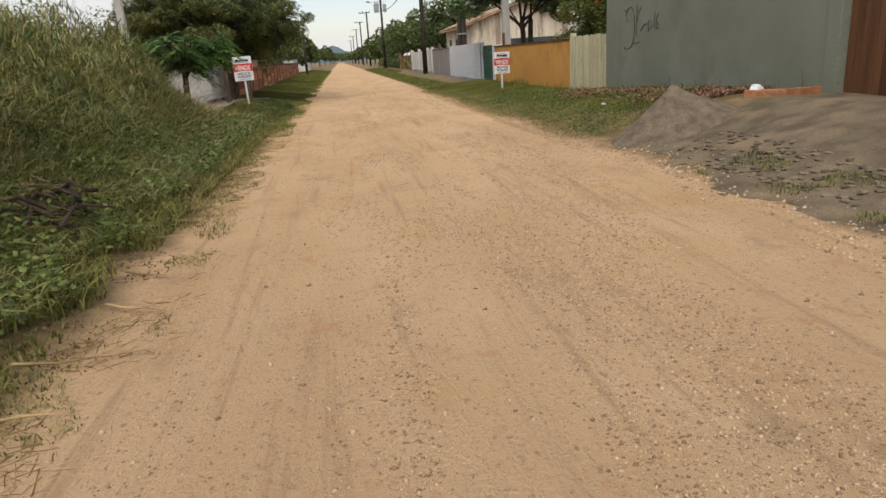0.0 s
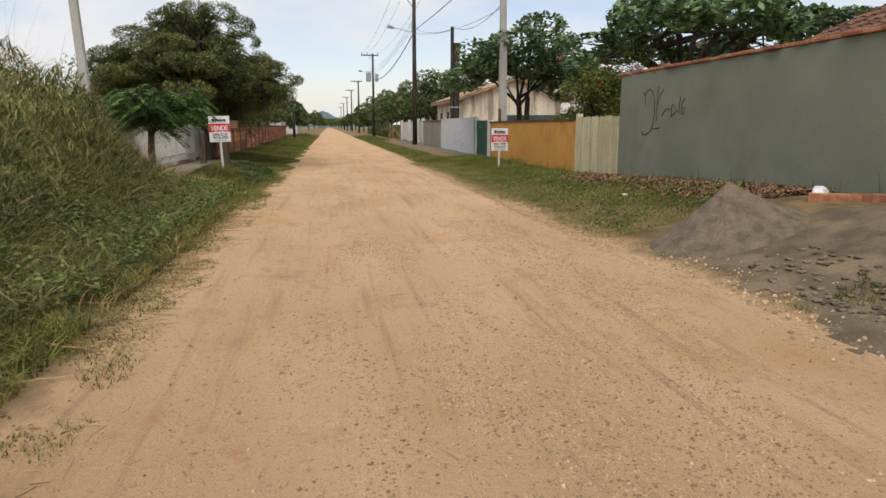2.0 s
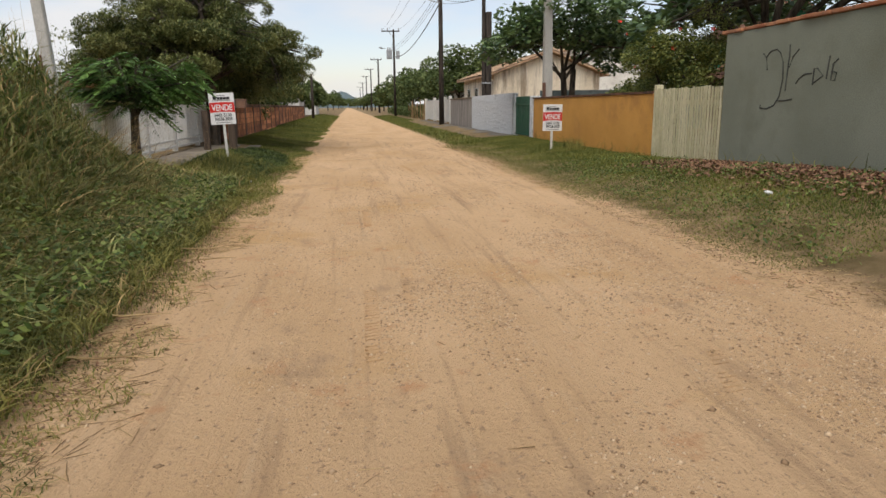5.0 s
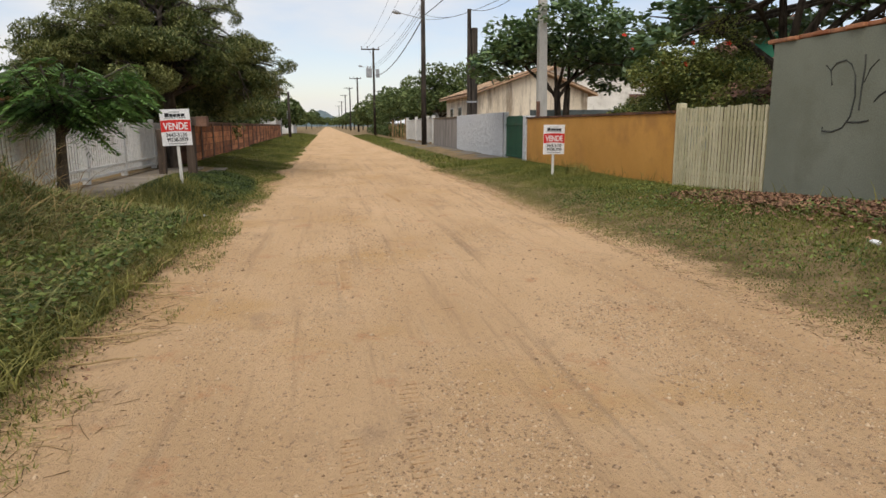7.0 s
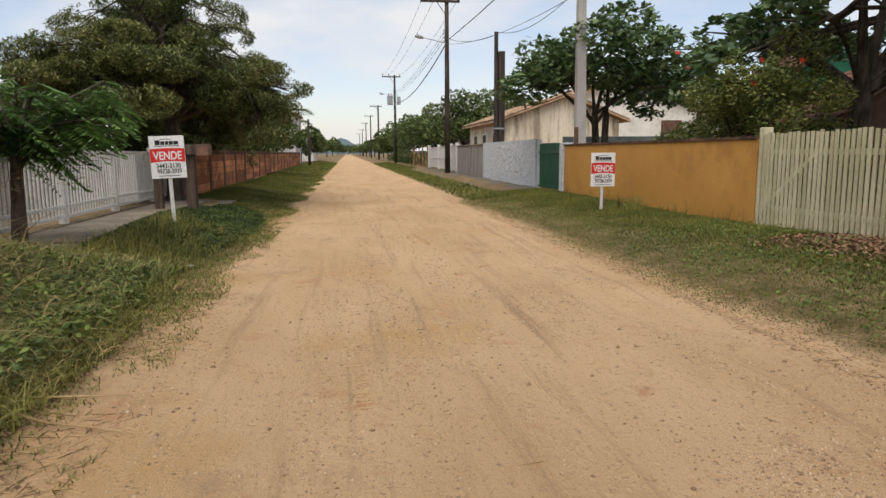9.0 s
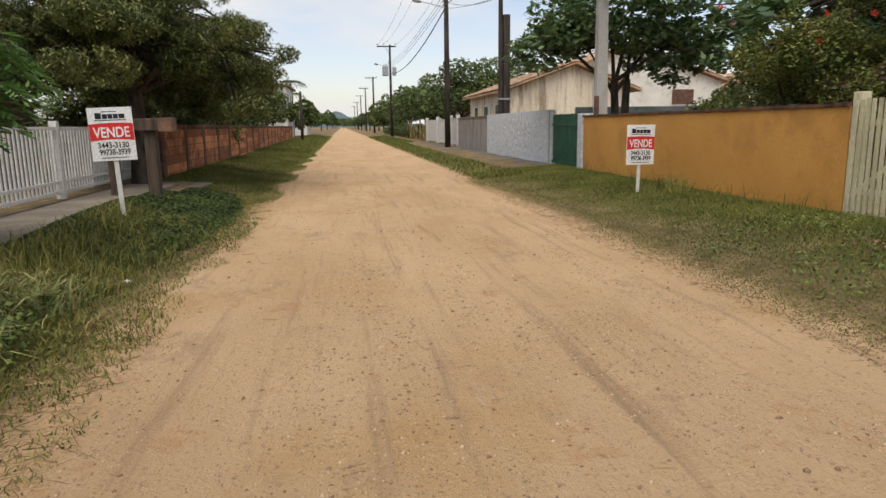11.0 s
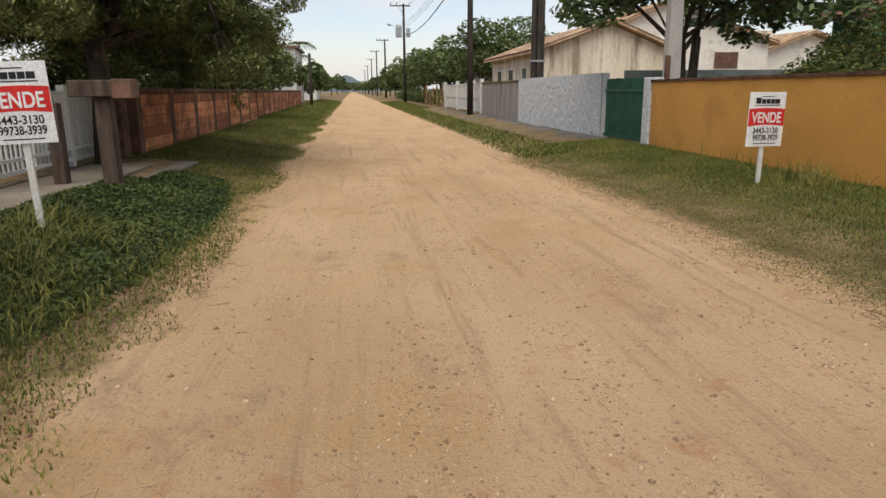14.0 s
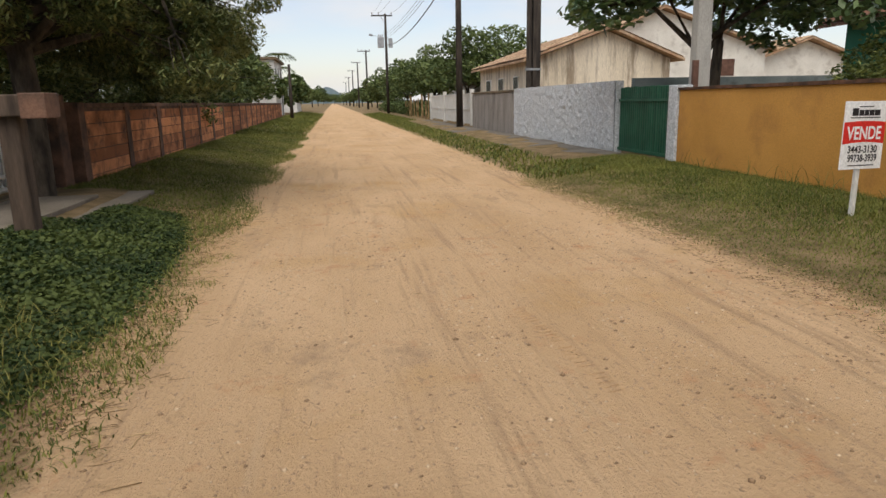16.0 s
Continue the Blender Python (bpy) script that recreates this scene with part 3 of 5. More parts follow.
def sand_pile():
    bm = bmesh.new()
    rings = []
    for r in range(26):
        rad = r / 25
        ring = []
        for k in range(64):
            a = 2 * math.pi * k / 64
            rx = 0.8 + 0.12 * noise.noise(Vector((math.cos(a) * 1.5, math.sin(a) * 1.5, 4)))
            x, y = 4.4 + math.cos(a) * rx * rad * (1.05 if math.cos(a) > 0 else 1.0), 8.75 + math.sin(a) * rx * rad
            h = 0.56 * (max(0, 1 - rad) ** 1.12)
            z = float(ground_height(x, y)) + h + 0.03 * fbm(x, y, 3.0) * (1 - rad) + 0.012 * fbm(x, y, 9.0) * (1 - rad * 0.9) + 0.035 * (1 - rad)
            ring.append(bm.verts.new((x, y, z)))
        rings.append(ring)
    for a, b in zip(rings, rings[1:]):
        for k in range(64):
            bm.faces.new((a[k], b[k], b[(k + 1) % 64], a[(k + 1) % 64]))
    bmesh.ops.remove_doubles(bm, verts=rings[0], dist=0.02)
    tagged(part("sand_mound", bm, M_SANDPILE, smooth=True), "heap of grey-brown building sand at the driveway's edge", "sand heap")


def loose_bricks():
    bm = bmesh.new()
    box(bm, -0.19, 0.19, -0.07, 0.07, 0, 0.13, 0.006)
    me = bpy.data.meshes.new("hollow_brick")
    bm.to_mesh(me)
    bm.free()
    me.materials.append(M_TERRA)
    for i in range(2, 7):
        x = 5.55 + 0.17 * i
        y = 9.3 - 0.125 * i
        ob = new("hollow_brick", me)
        ob.matrix_basis = pose(x, y, float(ground_height(x, y)) - 0.045, 0, 0, -36 + random.uniform(-8, 8))
        tagged(ob, "red hollow clay brick lying along the driveway's edge", "brick", "bricks edging the driveway")
    bm = bmesh.new()
    bmesh.ops.create_icosphere(bm, subdivisions=3, radius=0.11)
    for v in bm.verts:
        k = 1 + 0.35 * noise.noise(v.co * 7) + 0.15 * noise.noise(v.co * 18)
        v.co = Vector((v.co.x * 1.25 * k, v.co.y * 0.9 * k, max(-0.03, v.co.z * 0.8 * k)))
    ob = tagged(part("plastic_bag", bm, M_PLASTIC, smooth=False), "crumpled white plastic bag lying by the bricks", "bag")
    ob.matrix_basis = pose(6.02, 9.32, float(ground_height(6.02, 9.32)) + 0.05, 10, -25, 40)


grey_wall()
wooden_gate()
picket_fence()
ochre_wall()
green_gate()
white_wall()
white_gate_far()
footpath()
driveway()
sand_pile()
loose_bricks()


# ---- signs ----
def flat_text(body, size, mat, parent, x, z, y, width=None):
    cu = bpy.data.curves.new("lettering", "FONT")
    cu.body, cu.size, cu.align_x, cu.extrude, cu.offset = body, size, "CENTER", 0.0008, size * 0.02
    tmp = bpy.data.objects.new("lettering", cu)
    scene.collection.objects.link(tmp)
    me = bpy.data.meshes.new_from_object(tmp.evaluated_get(bpy.context.evaluated_depsgraph_get()))
    bpy.data.objects.remove(tmp)
    me.materials.clear()
    me.materials.append(mat)
    w = max(v.co.x for v in me.vertices) - min(v.co.x for v in me.vertices)
    k = (width / w) if width else 1.0
    ob = piece("lettering", me, parent, Matrix.Translation((x, y, z)) @ pose(0, 0, 0, 90) @ Matrix.Diagonal((k, 1, 1, 1)))
    return ob


def sale_sign(x, y, z, rz, lean, w, h, leg):
    s = thing("sale_sign", x, y, z, rz, "white and red for-sale board on a white wooden stake", "sign", "for-sale signs")
    s.matrix_basis = pose(x, y, z, 0, lean, rz)
    part("stake", boxed(-0.028, 0.028, 0.012, 0.045, -0.12, leg + h - 0.05, 0.003), M_WHITE, s, "white painted wooden stake")
    b = part("board", boxed(-w / 2, w / 2, -0.006, 0.006, leg, leg + h, 0.002), M_SIGN, s)
    bm = bmesh.new()
    n = 12
    lo, hi = [], []
    for i in range(n + 1):
        u = i / n
        bow = 0.02 * h / 0.7 * math.cos((u - 0.5) * math.pi)
        lo.append(bm.verts.new((-w / 2 + 0.003 + (w - 0.006) * u, -0.0075, leg + h * 0.375 + bow)))
        hi.append(bm.verts.new((-w / 2 + 0.003 + (w - 0.006) * u, -0.0075, leg + h * 0.695 + bow * 0.6)))
    for i in range(n):
        bm.faces.new((lo[i], lo[i + 1], hi[i + 1], hi[i]))
    part("red_band", bm, M_SIGNRED, s, "red band")
    flat_text("VENDE", h * 0.27, M_SIGN, s, 0, leg + h * 0.445, -0.0095, w * 0.82)
    flat_text("3443-3130", h * 0.15, M_INK, s, 0, leg + h * 0.245, -0.0085, w * 0.7)
    flat_text("99738-3939", h * 0.15, M_INK, s, 0.01, leg + h * 0.115, -0.0085, w * 0.7)
    bm = bmesh.new()
    for i, (a, c) in enumerate(((-0.33, -0.19), (-0.17, -0.06), (-0.045, 0.06), (0.075, 0.185), (0.2, 0.33))):
        box(bm, a * w, c * w, -0.0085, -0.006, leg + h * 0.79, leg + h * (0.9 if i == 0 else 0.875), 0.0)
        box(bm, (a + 0.035) * w, (c - 0.03) * w, -0.0095, -0.0084, leg + h * 0.825, leg + h * 0.84, 0.0)
    part("logo", bm, M_INK, s, "dark block logo")
    for z0, a, c in ((0.915, -0.18, 0.16), (0.755, -0.36, 0.36), (0.05, -0.3, 0.32)):
        part("fine_print", boxed(a * w, c * w, -0.0085, -0.006, leg + h * z0, leg + h * (z0 + 0.014)), M_INK, s)


sale_sign(-2.72, 20.45, 0.12, 3, -1.8, 0.53, 0.67, 0.89)
sale_sign(5.37, 22.6, 0.08, 8, 0.5, 0.56, 0.7, 0.58)


# ---- poles and wires ----
def wood_pole(x, y, h, r, crossarm=True, lamp=False, box_on=False, lean=0.0):
    z = float(ground_height(x, y))
    p = thing("utility_pole", x, y, z - 0.05, 0, "dark creosoted wooden utility pole carrying cables", "utility pole", "utility poles along the road")
    p.matrix_basis = pose(x, y, z - 0.05, 0, lean, 0)
    part("pole", tubed([(0, 0, 0), (0, 0, h * 0.5), (0, 0, h)], [r, r * 0.85, r * 0.68], 12), M_POLEWOOD, p, smooth=True)
    if crossarm:
        part("crossarm", boxed(-1.55, 0.75, -0.16, -0.05, h - 0.28, h - 0.14, 0.01), M_POLEWOOD, p)
        part("stay", tubed([(-0.6, -0.1, h - 0.25), (-0.08, -0.1, h - 0.95)], [0.02, 0.02], 5), M_POLEWOOD, p)
        for q in (-1.45, -0.75, 0.65):
            part("insulator", tubed([(q, -0.1, h - 0.14), (q, -0.1, h - 0.02), (q, -0.1, h + 0.02), (q, -0.1, h + 0.14)], [0.02, 0.03, 0.06, 0.035], 8), M_BROWNFRAME, p)
    for i in range(4):
        part("cable_clamp", tubed([(-0.18, -0.1, h - 1.9 - i * 0.2), (-0.18, -0.1, h - 1.8 - i * 0.2)], [0.05, 0.04], 7), M_STEEL, p)
    if lamp:
        a = part("lamp_arm", tubed([(0, -0.1, h - 2.6), (-0.8, -0.2, h - 2.42), (-1.5, -0.3, h - 2.3)], [0.025, 0.022, 0.02], 7), M_STEEL, p)
        part("lamp_head", tubed([(-1.4, -0.3, h - 2.33), (-1.6, -0.32, h - 2.28), (-1.8, -0.34, h - 2.24), (-1.92, -0.36, h - 2.26)], [0.05, 0.11, 0.12, 0.04], 9), M_STEEL, a)
    if box_on:
        t = part("transformer", boxed(-0.95, -0.25, -0.5, 0.2, h - 3.6, h - 2.5, 0.06), M_STEEL, p, "grey steel transformer")
        for q in (-0.8, -0.6, -0.4):
            part("bushing", tubed([(q, -0.15, h - 2.5), (q, -0.15, h - 2.2)], [0.05, 0.03], 6), M_BROWNFRAME, t)
        part("fuse_rack", boxed(0.25, 0.7, -0.2, 0.0, h - 3.6, h - 2.6), M_STEEL, p)
    return p


POLES = [(6.05, 49.0), (6.1, 93.0), (6.3, 142.0), (6.4, 188.0), (6.5, 236.0), (6.5, 290.0), (6.5, 350.0)]
for k, (px_, py_) in enumerate(POLES):
    wood_pole(px_, py_, (10.2, 10.8, 10.6, 11.2, 11.4, 11.2, 11.2)[k], 0.17 if k < 2 else 0.2, lamp=k in (0, 1), box_on=k == 1)


def cable(a, b, sag, r, label):
    n = 14
    pts = []
    for i in range(n + 1):
        u = i / n
        q = Vector(a).lerp(Vector(b), u)
        q.z -= sag * 4 * u * (1 - u)
        pts.append(q)
    tagged(part("power_cable", tubed(pts, [r] * (n + 1), 5), M_WIRE), label, "cable", "cables strung between the poles")


back = (6.1, -18.0)
for q in (-1.45, -0.75, 0.65):
    cable((6.05 + q, 48.9, 10.2), (back[0] + q, back[1], 10.4), 0.9, 0.008, "thin black overhead wire between poles")
    cable((6.05 + q, 48.9, 10.2), (6.1 + q, 92.9, 10.9), 0.6, 0.01, "thin black overhead wire between poles")
cable((6.0, 48.85, 7.85), (6.0, back[1], 8.2), 0.9, 0.022, "thick sagging black cable between poles")
cable((6.0, 48.85, 7.75), (6.05, 92.8, 7.6), 1.0, 0.035, "thick sagging black cable between poles")
for q in (7.9, 8.15, 8.4):
    cable((5.88, 48.9, q), (5.92, 92.8, q + 0.3), 0.5, 0.012, "thin black overhead wire between poles")
cable((6.1, 48.9, 8.0), (7.35, 41.4, 7.0), 0.25, 0.012, "thin service cable between pole and post")
cable((7.35, 41.4, 7.1), (7.1, 28.9, 6.3), 0.5, 0.012, "thin service cable between pole and post")
cable((6.12, 48.9, 7.7), (7.1, 28.9, 6.1), 0.4, 0.01, "thin service cable between pole and post")


def concrete_pole(x, y, h, w0, w1, lean, z=None):
    z = float(ground_height(x, y)) if z is None else z
    p = thing("concrete_post", x, y, z - 0.03, 0, "pale grey tapering concrete service post", "utility post", "concrete service posts")
    p.matrix_basis = pose(x, y, z - 0.03, 0, lean, 0)
    bm = bmesh.new()
    box(bm, -w0 / 2, w0 / 2, -w0 * 0.4, w0 * 0.4, 0, h, 0.0)
    for v in bm.verts:
        if v.co.z > h / 2:
            v.co.x *= w1 / w0
            v.co.y *= w1 / w0
    bmesh.ops.bevel(bm, geom=list(bm.edges), offset=0.012, segments=2, affect="EDGES")
    part("shaft", bm, M_CONCPOLE, p)
    part("meter_niche", boxed(-w0 * 0.62, -w0 * 0.3, -w0 * 0.46, -w0 * 0.2, 1.45, 2.0, 0.01), M_BROWNFRAME, p, "small dark meter box")
    return p


concrete_pole(7.15, 28.95, 6.4, 0.34, 0.24, -0.6)
concrete_pole(-4.72, 17.0, 6.5, 0.18, 0.14, -2.5)
d = thing("double_post", 7.42, 41.4, 0.0, 0, "pair of dark wooden service posts strapped together", "utility post")
part("post", tubed([(-0.11, 0, 0), (-0.11, 0, 7.1)], [0.12, 0.1], 10), M_POLEWOOD, d)
part("post", boxed(0.01, 0.3, -0.13, 0.13, 0, 6.2, 0.01), M_POLEWOOD, d)
part("strap", boxed(-0.23, 0.32, -0.15, 0.15, 2.5, 2.58), M_STEEL, d)

# ---- left side ----
LX = -4.45


def white_rail_fence():
    f = thing("white_fence", LX, 15.0, 0.25, label="white painted metal bar fence and sliding gate", category="fence")
    bm = boxed(-0.012, 0.012, 0, 0.04, 0.12, 1.2)
    me = bpy.data.meshes.new("bar")
    bm.to_mesh(me)
    bm.free()
    me.materials.append(M_WHITE)
    for i in range(94):
        piece("bar", me, f, pose(0, 0.06 + i * 0.128, 0))
    for y in (0.0, 2.9, 5.6, 8.0, 10.6, 12.1):
        part("fence_post", boxed(-0.06, 0.06, y - 0.06, y + 0.06, -0.05, 1.3, 0.01), M_WHITE, f)
    for z in (0.14, 0.3, 1.16):
        part("rail", boxed(0.014, 0.05, 0, 12.1, z, z + 0.05, 0.004), M_WHITE, f)
    part("backing_sheet", boxed(-0.04, -0.03, 9.4, 12.1, 0.1, 1.18), M_WHITE, f)
    part("kerb", boxed(-0.1, 0.1, -0.1, 12.3, -0.2, 0.05, 0.01), M_CONC, f, "stained concrete base")


def left_pavement():
    f = thing("pavement_left", 0, 0, 0, label="worn concrete slabs before the white fence", category="pavement", kind="structure")
    y = 15.0
    while y < 26.0:
        z = float(ground_height(-3.9, y)) + 0.03
        part("slab", boxed(LX + 0.12, -3.3, y, y + 1.56, z - 0.2, z, 0.01), M_SLAB, f)
        y += 1.58
    z = float(ground_height(-3.2, 27)) + 0.03
    part("slab", boxed(LX + 0.1, -3.62, 26.12, 28.6, z - 0.2, z, 0.012), M_SLAB, f)
    part("slab", boxed(-3.6, -2.8, 24.0, 26.9, z - 0.25, z - 0.03, 0.012), M_SLAB, f)


def brick_wall():
    w = thing("wall_brick", -4.2, 28.0, 0.1, label="weathered red block wall divided by dark mossy posts", category="wall", kind="structure")
    n, step = 20, 2.55
    bm = bmesh.new()
    nb, courses = 1, 6
    bl, ch = (step - 0.28) / nb, 1.28 / courses
    box(bm, 0, 0.1, 0, bl - 0.014, 0, ch - 0.016)
    me = bpy.data.meshes.new("brick")
    bm.to_mesh(me)
    bm.free()
    me.materials.append(M_BRICK)
    for k in range(n):
        y = k * step
        xs = -0.012 * y
        part("post", boxed(xs - 0.06, xs + 0.15, y - 0.14, y + 0.14, -0.1, 1.43, 0.01), M_BRICKPOST, w)
        part("mortar", boxed(xs - 0.04, xs + 0.085, y + 0.141, y + step - 0.141, -0.1, 1.34), M_MORTAR, w)
        part("coping", boxed(xs - 0.06, xs + 0.13, y + 0.141, y + step - 0.141, 1.342, 1.42, 0.01), M_BRICKPOST, w)
        for c in range(courses):
            for j in range(nb):
                q = (xs - 0.0 + random.uniform(-0.004, 0.006), y + 0.145 + j * bl + random.uniform(-0.004, 0.004), 0.02 + c * ch)
                if k < 20:
                    piece("brick", me, w, pose(*q))


def meter_post():
    p = thing("meter_post", -3.06, 23.3, float(ground_height(-3.06, 23.3)) - 0.05, 0, "dark weathered wooden post with a timber meter board", "post")
    part("post", boxed(-0.09, 0.1, -0.1, 0.1, 0, 1.42, 0.02), M_POSTWOOD, p)
    part("crossboard", boxed(-0.34, 0.34, -0.2, -0.02, 1.24, 1.44, 0.015), M_POSTWOOD, p)
    part("meter_box", boxed(0.19, 0.42, -0.26, 0.06, 1.22, 1.45, 0.01), M_BRICKPOST, p)
    q = thing("wooden_post", -3.75, 23.5, float(ground_height(-3.75, 23.5)) - 0.05, 0, "short dark weathered wooden post in the creeper", "post")
    part("post", boxed(-0.08, 0.08, -0.08, 0.08, 0, 1.1, 0.015), M_POSTWOOD, q)


pr = thing("gate_pier_left", -4.35, 27.5, 0.1, label="brown weathered concrete gate pier beside the block wall", category="pillar", kind="structure")
part("pier", boxed(-0.18, 0.18, -0.18, 0.18, 0, 1.55, 0.02), M_BRICKPOST, pr)
white_rail_fence()
left_pavement()
brick_wall()
meter_post()


# ---- houses ----
def tiled_slope(bm, a, b, c, e, rows, cols):
    """A tiled roof slope: rows of overlapping rounded tiles between the eave a-b and the ridge e-c."""
    a, b, c, e = map(Vector, (a, b, c, e))
    nrm = (b - a).cross(e - a).normalized()
    if nrm.z < 0:
        nrm = -nrm
    for i in range(rows):
        u0, u1 = i / rows, min(1.0, (i + 1.15) / rows)
        for j in range(cols):
            for s0, s1, h0, h1 in ((0.0, 0.5, 0.02, 0.07), (0.5, 1.0, 0.07, 0.02)):
                v0, v1 = (j + s0) / cols, (j + s1) / cols
                q = [a.lerp(b, v0).lerp(e.lerp(c, v0), u0) + nrm * (h0 + 0.03), a.lerp(b, v1).lerp(e.lerp(c, v1), u0) + nrm * (h1 + 0.03),
                     a.lerp(b, v1).lerp(e.lerp(c, v1), u1) + nrm * h1, a.lerp(b, v0).lerp(e.lerp(c, v0), u1) + nrm * h0]
                bm.faces.new([bm.verts.new(k) for k in q])
    return bm


def gable_house(name, x, y, w, length, zl, zr, zp, peak, wallmat, roofmat, label, over=0.45, side_windows=(), front_windows=(), left_wall=0.0, tiles=True):
    """A house whose gable looks down the road towards smaller y; peak: share of the width at which the ridge stands."""
    h = thing(name, x, y, 0, 0, label, "house")
    bm = bmesh.new()
    pk = w * peak
    prof = [(0, 0), (w, 0), (w, zr), (pk, zp), (0, zl)]
    f = [bm.verts.new((a, 0, b)) for a, b in prof]
    r = [bm.verts.new((a, length, b)) for a, b in prof]
    bm.faces.new(f)
    bm.faces.new(r[::-1])
    for i in range(5):
        k = (i + 1) % 5
        bm.faces.new((f[i], r[i], r[k], f[k]))
    part("wall", bm, wallmat, h)
    sl = (zp - zl) / pk
    sr = (zp - zr) / (w - pk)
    n = max(8, int(length / 0.28))
    t = 0.12
    roof = bmesh.new()
    for a0, z0, a1 in ((-over, zl - sl * over, pk), (w + over, zr - sr * over, pk)):
        q = [(a0, -over, z0 + 0.06), (a0, length + over, z0 + 0.06), (a1, length + over, zp + 0.06), (a1, -over, zp + 0.06)]
        lo_ = [roof.verts.new((p0, p1, p2)) for p0, p1, p2 in q]
        hi_ = [roof.verts.new((p0, p1, p2 + t)) for p0, p1, p2 in q]
        roof.faces.new(lo_[::-1])
        roof.faces.new(hi_)
        for i in range(4):
            k = (i + 1) % 4
            roof.faces.new((lo_[i], lo_[k], hi_[k], hi_[i]))
    ro = part("roof", roof, roofmat, h)
    if tiles:
        tb = bmesh.new()
        for a0, z0 in ((-over, zl - sl * over), (w + over, zr - sr * over)):
            dz = 0.06 + t + 0.01
            tiled_slope(tb, (a0, -over, z0 + dz), (a0, length + over, z0 + dz), (pk, length + over, zp + dz), (pk, -over, zp + dz), 11, n)
        tagged(part("roof_tiles", tb, roofmat, ro), kind="stuff")
    for wy, wz, ww, wh in side_windows:
        o = part("window", boxed(-0.05, 0.0, wy, wy + ww, wz, wz + wh), M_HOUSEWHITE, h)
        part("pane", boxed(-0.056, -0.052, wy + 0.07, wy + ww - 0.07, wz + 0.07, wz + wh - 0.07), M_DARKWIN, o)
    for wx, wz, ww, wh in front_windows:
        o = part("window", boxed(wx, wx + ww, -0.05, 0.0, wz, wz + wh), M_HOUSEWHITE, h)
        part("shutter", boxed(wx + 0.05, wx + ww - 0.05, -0.07, -0.052, wz + 0.05, wz + wh - 0.05), M_BROWNFRAME, o)
    return h


gable_house("stained_house", 9.2, 47.5, 7.0, 11.0, 3.25, 3.25, 4.55, 0.53, M_STAINED, M_ROOFTILE, "single-storey cream house with streaked gable and tiled roof", 0.5,
            side_windows=((2.0, 1.7, 1.0, 0.9), (5.0, 1.6, 1.2, 1.0), (8.0, 1.6, 1.2, 1.0)))
gable_house("white_house", 13.6, 53.0, 11.4, 10.0, 4.2, 4.0, 6.2, 0.42, M_HOUSEWHITE, M_ROOFTILE, "white house with a broad gable and pale tiled roof", 0.5,
            front_windows=((7.9, 2.5, 1.6, 1.05),))
gable_house("low_house", 24.6, 55.0, 9.0, 8.0, 3.1, 3.1, 4.7, 0.5, M_HOUSEWHITE, M_ROOFTILE, "low white house with pale clay tile roof and chimney", 0.6)
c = thing("chimney", 26.6, 56.4, 3.3, 0, "square pinkish masonry chimney on a tiled roof", "chimney")
part("stack", boxed(-0.6, 0.6, -0.4, 0.4, -0.6, 1.7, 0.02), M_STAINED, c)
gable_house("green_house", 17.6, 35.8, 7.0, 2.0, 4.0, 4.0, 6.0, 0.5, M_GREENHOUSE, M_BROWNROOF, "green painted house with a dark tiled roof behind shrubs", 0.7, front_windows=((1.2, 1.9, 1.4, 1.2),))
gable_house("brown_shed", 13.4, 26.2, 5.0, 3.0, 2.1, 2.1, 3.7, 0.6, M_BROWNFRAME, M_BROWNROOF, "low brown shed with a steep dark red-brown tiled roof", 0.3)
gable_house("brown_roof_house", 11.0, 9.0, 9.0, 9.0, 2.7, 2.7, 4.6, 0.5, M_HOUSEWHITE, M_BROWNROOF, "house with a dark brown tiled roof behind the grey wall", 0.7)
gable_house("orange_roof_house", -16.2, 20.0, 5.5, 4.0, 3.1, 3.1, 4.4, 0.55, M_STAINED, M_TERRA, "house with an orange clay tile roof beyond the tall grass", 0.6)
w = thing("wall_slate", 7.4, 35.5, 0.0, label="slate grey plastered side wall inside the plot", category="wall", kind="structure")
part("plaster", boxed(1.4, 13.0, 0, 0.16, 0, 2.0, 0.006), M_TEALWALL, w)
w = thing("wall_left_inner", -6.6, 15.5, 0.0, label="grey outbuilding wall with an orange clay tile edge", category="wall", kind="structure")
part("plaster", boxed(-0.2, 0, 0, 12.0, 0, 1.9), M_GREYWALL, w)
part("tile_edge", boxed(-0.9, 0.16, 0, 12.0, 1.902, 2.02, 0.02), M_TERRA, w, "orange clay tile edge")


def far_house(x, y, w, l, h, label):
    o = thing("far_house", x, y, 0, 0, label, "house", "houses far along the road")
    part("wall", boxed(0, w, 0, l, 0, h), M_HAZEHOUSE, o)
    part("roof", boxed(-0.3, w + 0.3, -0.3, l + 0.3, h + 0.004, h + 0.25, 0.03), M_CONC, o)
    for i in range(3):
        wd = part("window", boxed(w, w + 0.03, l * (0.12 + 0.3 * i), l * (0.12 + 0.3 * i) + 1.3, h - 1.7, h - 0.7), M_DARKWIN, o)
    for i in range(2):
        part("window", boxed(w * (0.2 + 0.4 * i), w * (0.2 + 0.4 * i) + 1.2, -0.03, 0, h - 1.7, h - 0.7), M_DARKWIN, o)


